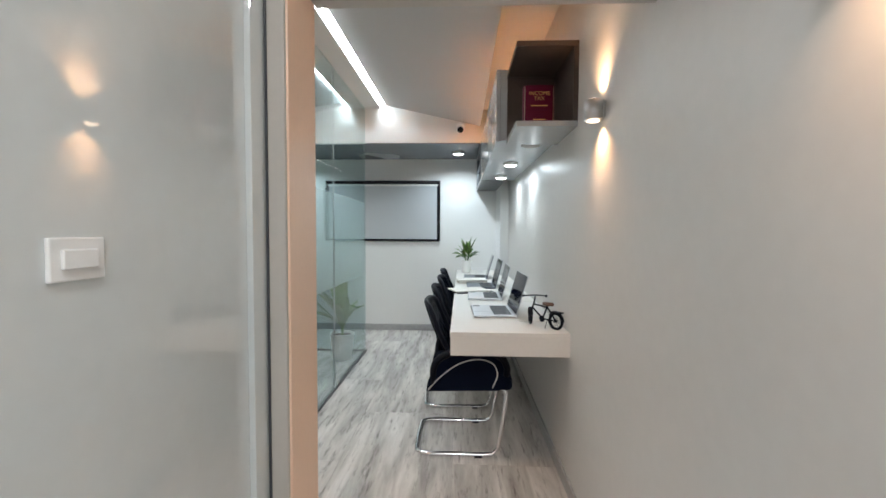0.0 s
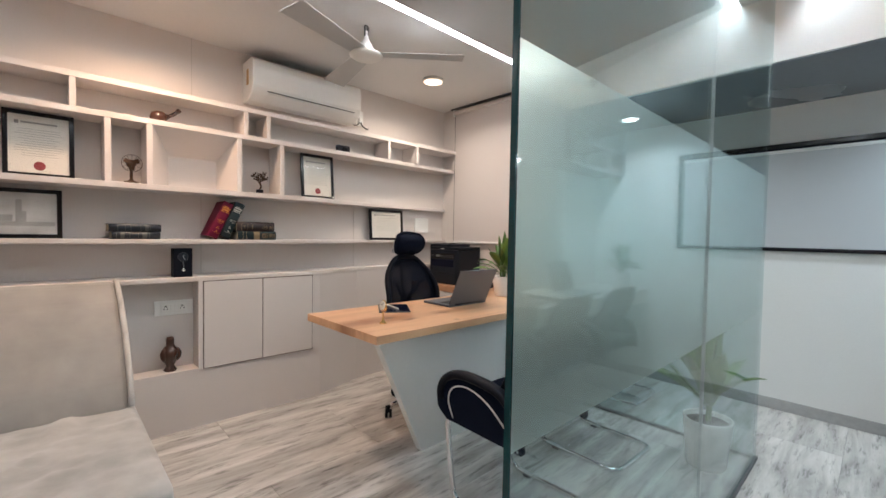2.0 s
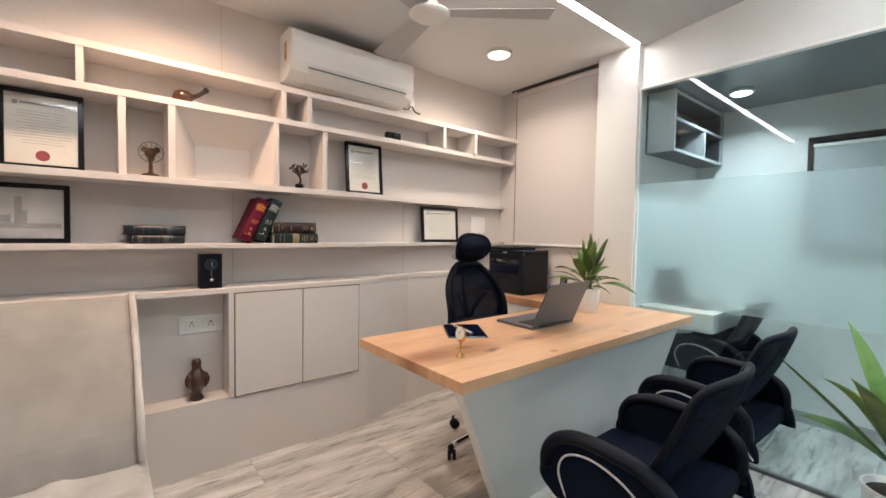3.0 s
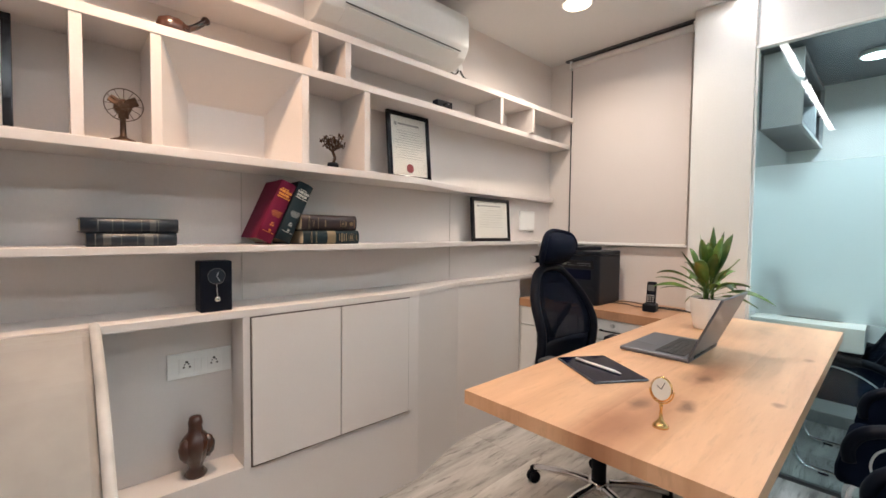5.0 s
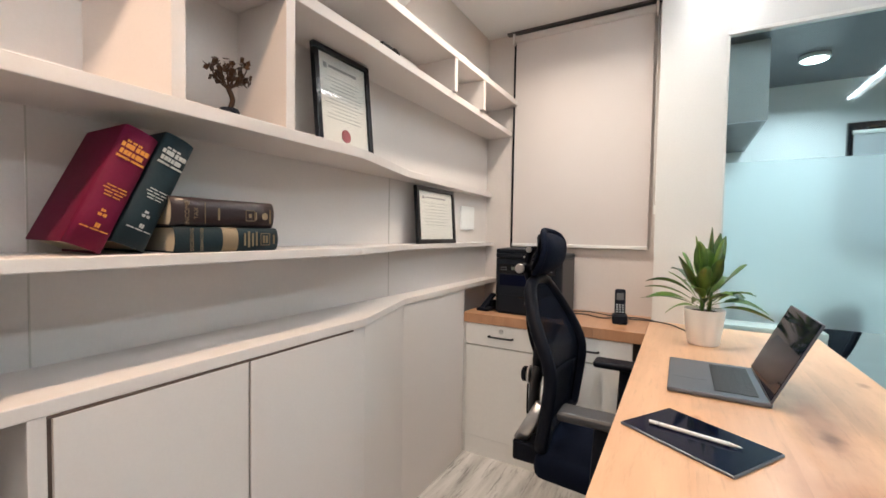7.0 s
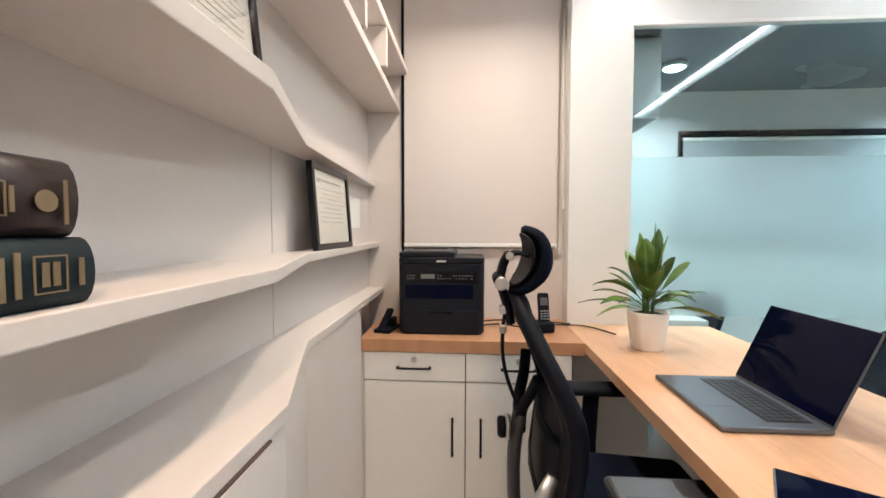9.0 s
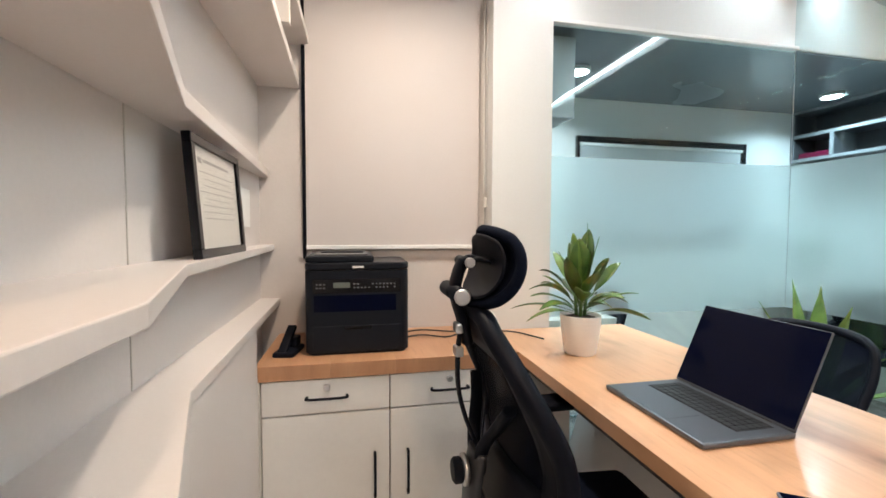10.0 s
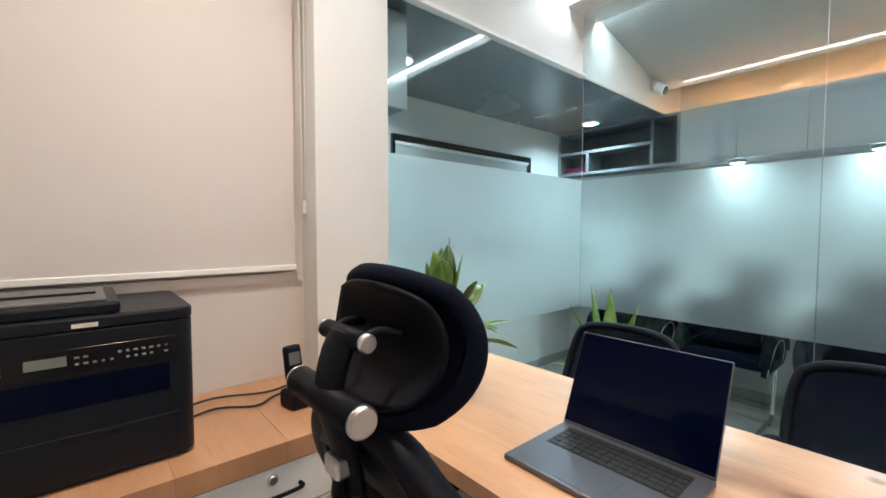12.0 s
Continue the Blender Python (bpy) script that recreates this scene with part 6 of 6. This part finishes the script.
fs = thing("bronze_figure", pose(-3.352, 1.878, 1.422), "small bronze model fan on the shelf", "ornament")
part("foot", turned([(0.036, 0), (0.036, 0.007), (0.030, 0.012), (0.014, 0.017), (0.008, 0.024), (0.007, 0.075), (0.012, 0.082)], 24), M_BRONZE, fs)
part("motor", turned([(0.012, -0.03), (0.022, -0.02), (0.022, 0.012), (0.010, 0.02)], 20, pose(0.0, 0, 0.108, 0, 90, 0)), M_BRONZE, fs)
for r in (0.046, 0.014):
    part("cage_ring", tube([(0.03, r * math.cos(a), 0.108 + r * math.sin(a)) for a in [2 * math.pi * i / 28 for i in range(28)]], 0.0014, n=6, closed=True), M_BRONZE, fs)
for i in range(6):
    a = math.pi * i / 6
    part("cage_wire", rod((0.03, -0.046 * math.cos(a), 0.108 - 0.046 * math.sin(a)), (0.03, 0.046 * math.cos(a), 0.108 + 0.046 * math.sin(a)), 0.0009, 6), M_BRONZE, fs)
for i in range(3):
    bl = bx(-0.002, -0.013, 0.006, 0.002, 0.013, 0.038, bev=0.0018)
    bmesh.ops.transform(bl, matrix=pose(0.018, 0, 0.108, 60 + 120 * i, 0, 0) @ pose(0, 0, 0, 0, 0, 25), verts=bl.verts)
    part("fan_blade", bl, M_BRONZE, fs)

wt = thing("wire_tree", pose(-3.365, 2.565, 1.422), "small dark wire bonsai tree on the shelf", "ornament")
part("stone_base", turned([(0.022, 0), (0.023, 0.022), (0.020, 0.028)], 12), M_BLACK, wt)
part("trunk", tube(smooth_path([(0, 0, 0.025), (0.004, 0.006, 0.05), (0, -0.002, 0.075)], 4), 0.006, n=8), M_BRONZE, wt)
rt = random.Random(4)
for i in range(13):
    a, u = i * 2.4, rt.uniform(0.02, 0.045)
    p = (u * math.cos(a) * 0.8, u * math.sin(a), 0.095 + rt.uniform(0, 0.03))
    br = part("branch", tube(smooth_path([(0, -0.002, 0.072), (p[0] * 0.5, p[1] * 0.6, 0.09), p], 3), 0.002, n=6), M_BRONZE, wt)
    lf = bmesh.new()
    for k in range(7):
        merge(lf, bx(-0.0065, -0.005, -0.0008, 0.0065, 0.005, 0.0008, bev=0.0006), Matrix.Translation((p[0] + rt.uniform(-0.012, 0.012), p[1] + rt.uniform(-0.014, 0.014), p[2] + rt.uniform(-0.008, 0.014))) @ Euler((rt.uniform(0, 3), rt.uniform(0, 3), 0)).to_matrix().to_4x4())
    part("leaves", lf, M_BRONZE, br)

gd = thing("wooden_gourd", pose(-3.39, 2.03, 1.782), "polished brown wooden gourd lying on the top shelf", "ornament")
part("body", turned([(0.006, -0.048), (0.030, -0.035), (0.036, -0.010), (0.030, 0.020), (0.016, 0.036), (0.011, 0.048)], 24, pose(0, -0.015, 0.037, -78, 0, 0)), M_VASE, gd)
part("neck", tube(smooth_path([(0, 0.022, 0.044), (0, 0.05, 0.062), (0, 0.078, 0.088)], 5), 0.010, n=12), M_VASE, gd)
part("stopper", turned([(0.013, 0), (0.014, 0.008), (0.010, 0.014)], 16, pose(0, 0.076, 0.086, -40, 0, 0)), M_VASE, gd)

cm = thing("compact_camera", pose(-3.385, 3.19, 1.782), "small black vintage camera on the top shelf", "camera")
part("body", bx(-0.02, -0.052, 0, 0.02, 0.052, 0.058, bev=0.004), M_BLACK, cm)
part("lens", turned([(0.020, 0), (0.020, 0.014), (0.012, 0.018)], 22, pose(0.02, 0.006, 0.028, 0, 90, 0)), M_GLOSSBLACK, cm)
part("dial", turned([(0.008, 0), (0.008, 0.007)], 16, pose(0, -0.03, 0.058)), M_STEEL, cm)

# ---- air conditioner, socket, fan ----
ac = thing("air_conditioner", pose(WX, 2.90, 2.03), "white split air conditioner on the wall", "air conditioner")
prof = [(0.0, 0.0), (0.10, 0.0), (0.165, 0.035), (0.192, 0.085), (0.195, 0.20), (0.185, 0.245), (0.16, 0.262), (0.0, 0.262)]
b = prism(prof, -0.40, 0.40, 0.006)
bmesh.ops.transform(b, matrix=Matrix(((1, 0, 0, 0), (0, 0, 1, 0), (0, 1, 0, 0), (0, 0, 0, 1))), verts=b.verts)
bmesh.ops.recalc_face_normals(b, faces=b.faces)
part("casing", b, M_WHITE, ac)
lv = bx(0.0, -0.30, -0.002, 0.092, 0.34, 0.003, bev=0.001)
bmesh.ops.transform(lv, matrix=pose(0.105, 0, -0.001, 0, -32, 0), verts=lv.verts)
part("louvre", lv, M_WHITE, ac)
sl = bx(0.0, -0.305, -0.0015, 0.006, 0.345, 0.0015)
bmesh.ops.transform(sl, matrix=pose(0.184, 0, 0.056, 0, -55, 0), verts=sl.verts)
part("air_slot", sl, M_GREYPLASTIC, ac)
part("top_grille", bx(0.02, -0.38, 0.2615, 0.15, 0.38, 0.265), M_GREYPLASTIC, ac)
part("rating_sticker", bx(0.08, -0.4015, 0.10, 0.115, -0.4, 0.20), M_GOLD, ac, "yellow energy label")
part("brand_bar", bx(0.150, 0.30, 0.035, 0.153, 0.35, 0.05), M_GREYPLASTIC, ac)
ap = thing("socket_plate", pose(WX, 3.40, 2.11), "white socket plate with a black plug by the air conditioner", "socket", "socket plates")
part("plate", bx(0, -0.036, -0.06, 0.009, 0.036, 0.06, bev=0.002), M_WHITE, ap)
part("plug", bx(0.009, -0.018, -0.04, 0.035, 0.018, -0.002, bev=0.005), M_WHITE, ap)
part("lead", tube(smooth_path([(0.03, 0, -0.035), (0.045, 0.01, -0.07), (0.05, 0.045, -0.085), (0.03, 0.07, -0.075)], 5), 0.005, n=8), M_CABLE, ap)
part("lead", tube(smooth_path([(0.03, 0, -0.02), (0.03, -0.03, -0.06), (0.04, -0.07, -0.07), (0.04, -0.10, -0.05)], 5), 0.004, n=8), M_CABLE, ap)

fan = thing("ceiling_fan", pose(-2.59, 2.88, CEIL), "white three-bladed ceiling fan", "ceiling fan")
part("ceiling_hook", tube([(0.0, 0.012 * math.cos(a), -0.012 + 0.014 * math.sin(a)) for a in [2 * math.pi * i / 16 for i in range(16)]], 0.004, n=6, closed=True), M_BLACK, fan, "black steel hook")
for y in (-0.010, 0.010):
    part("shackle", bx(-0.006, y - 0.002, -0.062, 0.006, y + 0.002, -0.018, bev=0.001), M_GREYPLASTIC, fan)
part("shackle_pin", rod((0, -0.016, -0.024), (0, 0.016, -0.024), 0.003, 8), M_BLACK, fan)
part("rod", rod((0, 0, -0.03), (0, 0, -0.10), 0.008, 14), M_WHITE, fan)
part("bell", turned([(0.011, -0.055), (0.014, -0.075), (0.032, -0.105), (0.046, -0.135), (0.049, -0.142)], 32), M_WHITE, fan)
part("motor", turned([(0.047, -0.142), (0.052, -0.148), (0.080, -0.156), (0.094, -0.164), (0.095, -0.170), (0.070, -0.186), (0.02, -0.192)], 36), M_WHITE, fan)
for i in range(3):
    bl = bx(0.075, -0.062, -0.002, 0.56, 0.062, 0.002, bev=0.0015)
    for v in bl.verts:
        v.co.y *= 0.75 + 0.4 * min(1, (v.co.x - 0.06) / 0.3)
    bmesh.ops.transform(bl, matrix=pose(0, 0, -0.160, 0, 0, 50 + 120 * i) @ pose(0, 0, 0, 9, 0, 0), verts=bl.verts)
    # grey puts the shade under the white blades into their colour
    part("fan_blade", bl, M_CEILGREY, fan)

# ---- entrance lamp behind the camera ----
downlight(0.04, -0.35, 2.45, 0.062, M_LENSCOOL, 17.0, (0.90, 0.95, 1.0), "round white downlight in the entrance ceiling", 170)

# ---- floor tiles ----
TW, TL = 0.60, 1.20
i = 0
x = -3.62
while x < RX + T:
    y = -1.32 - (0.6 if i % 2 else 0.0)
    while y < FY + T:
        x1, y0, y1 = min(x + TW, RX + T), max(y, -1.32), min(y + TL, FY + T)
        if y1 - y0 > 0.02:
            b = bx(-(x1 - x) / 2 + 0.0008, -(y1 - y0) / 2 + 0.0008, -0.004, (x1 - x) / 2 - 0.0008, (y1 - y0) / 2 - 0.0008, 0.0, bev=0.0006, seg=1)
            o = part("tile", b, M_FLOOR, floor)
            o.location = ((x + x1) / 2, (y0 + y1) / 2, 0)
        y += TL
    x += TW
    i += 1
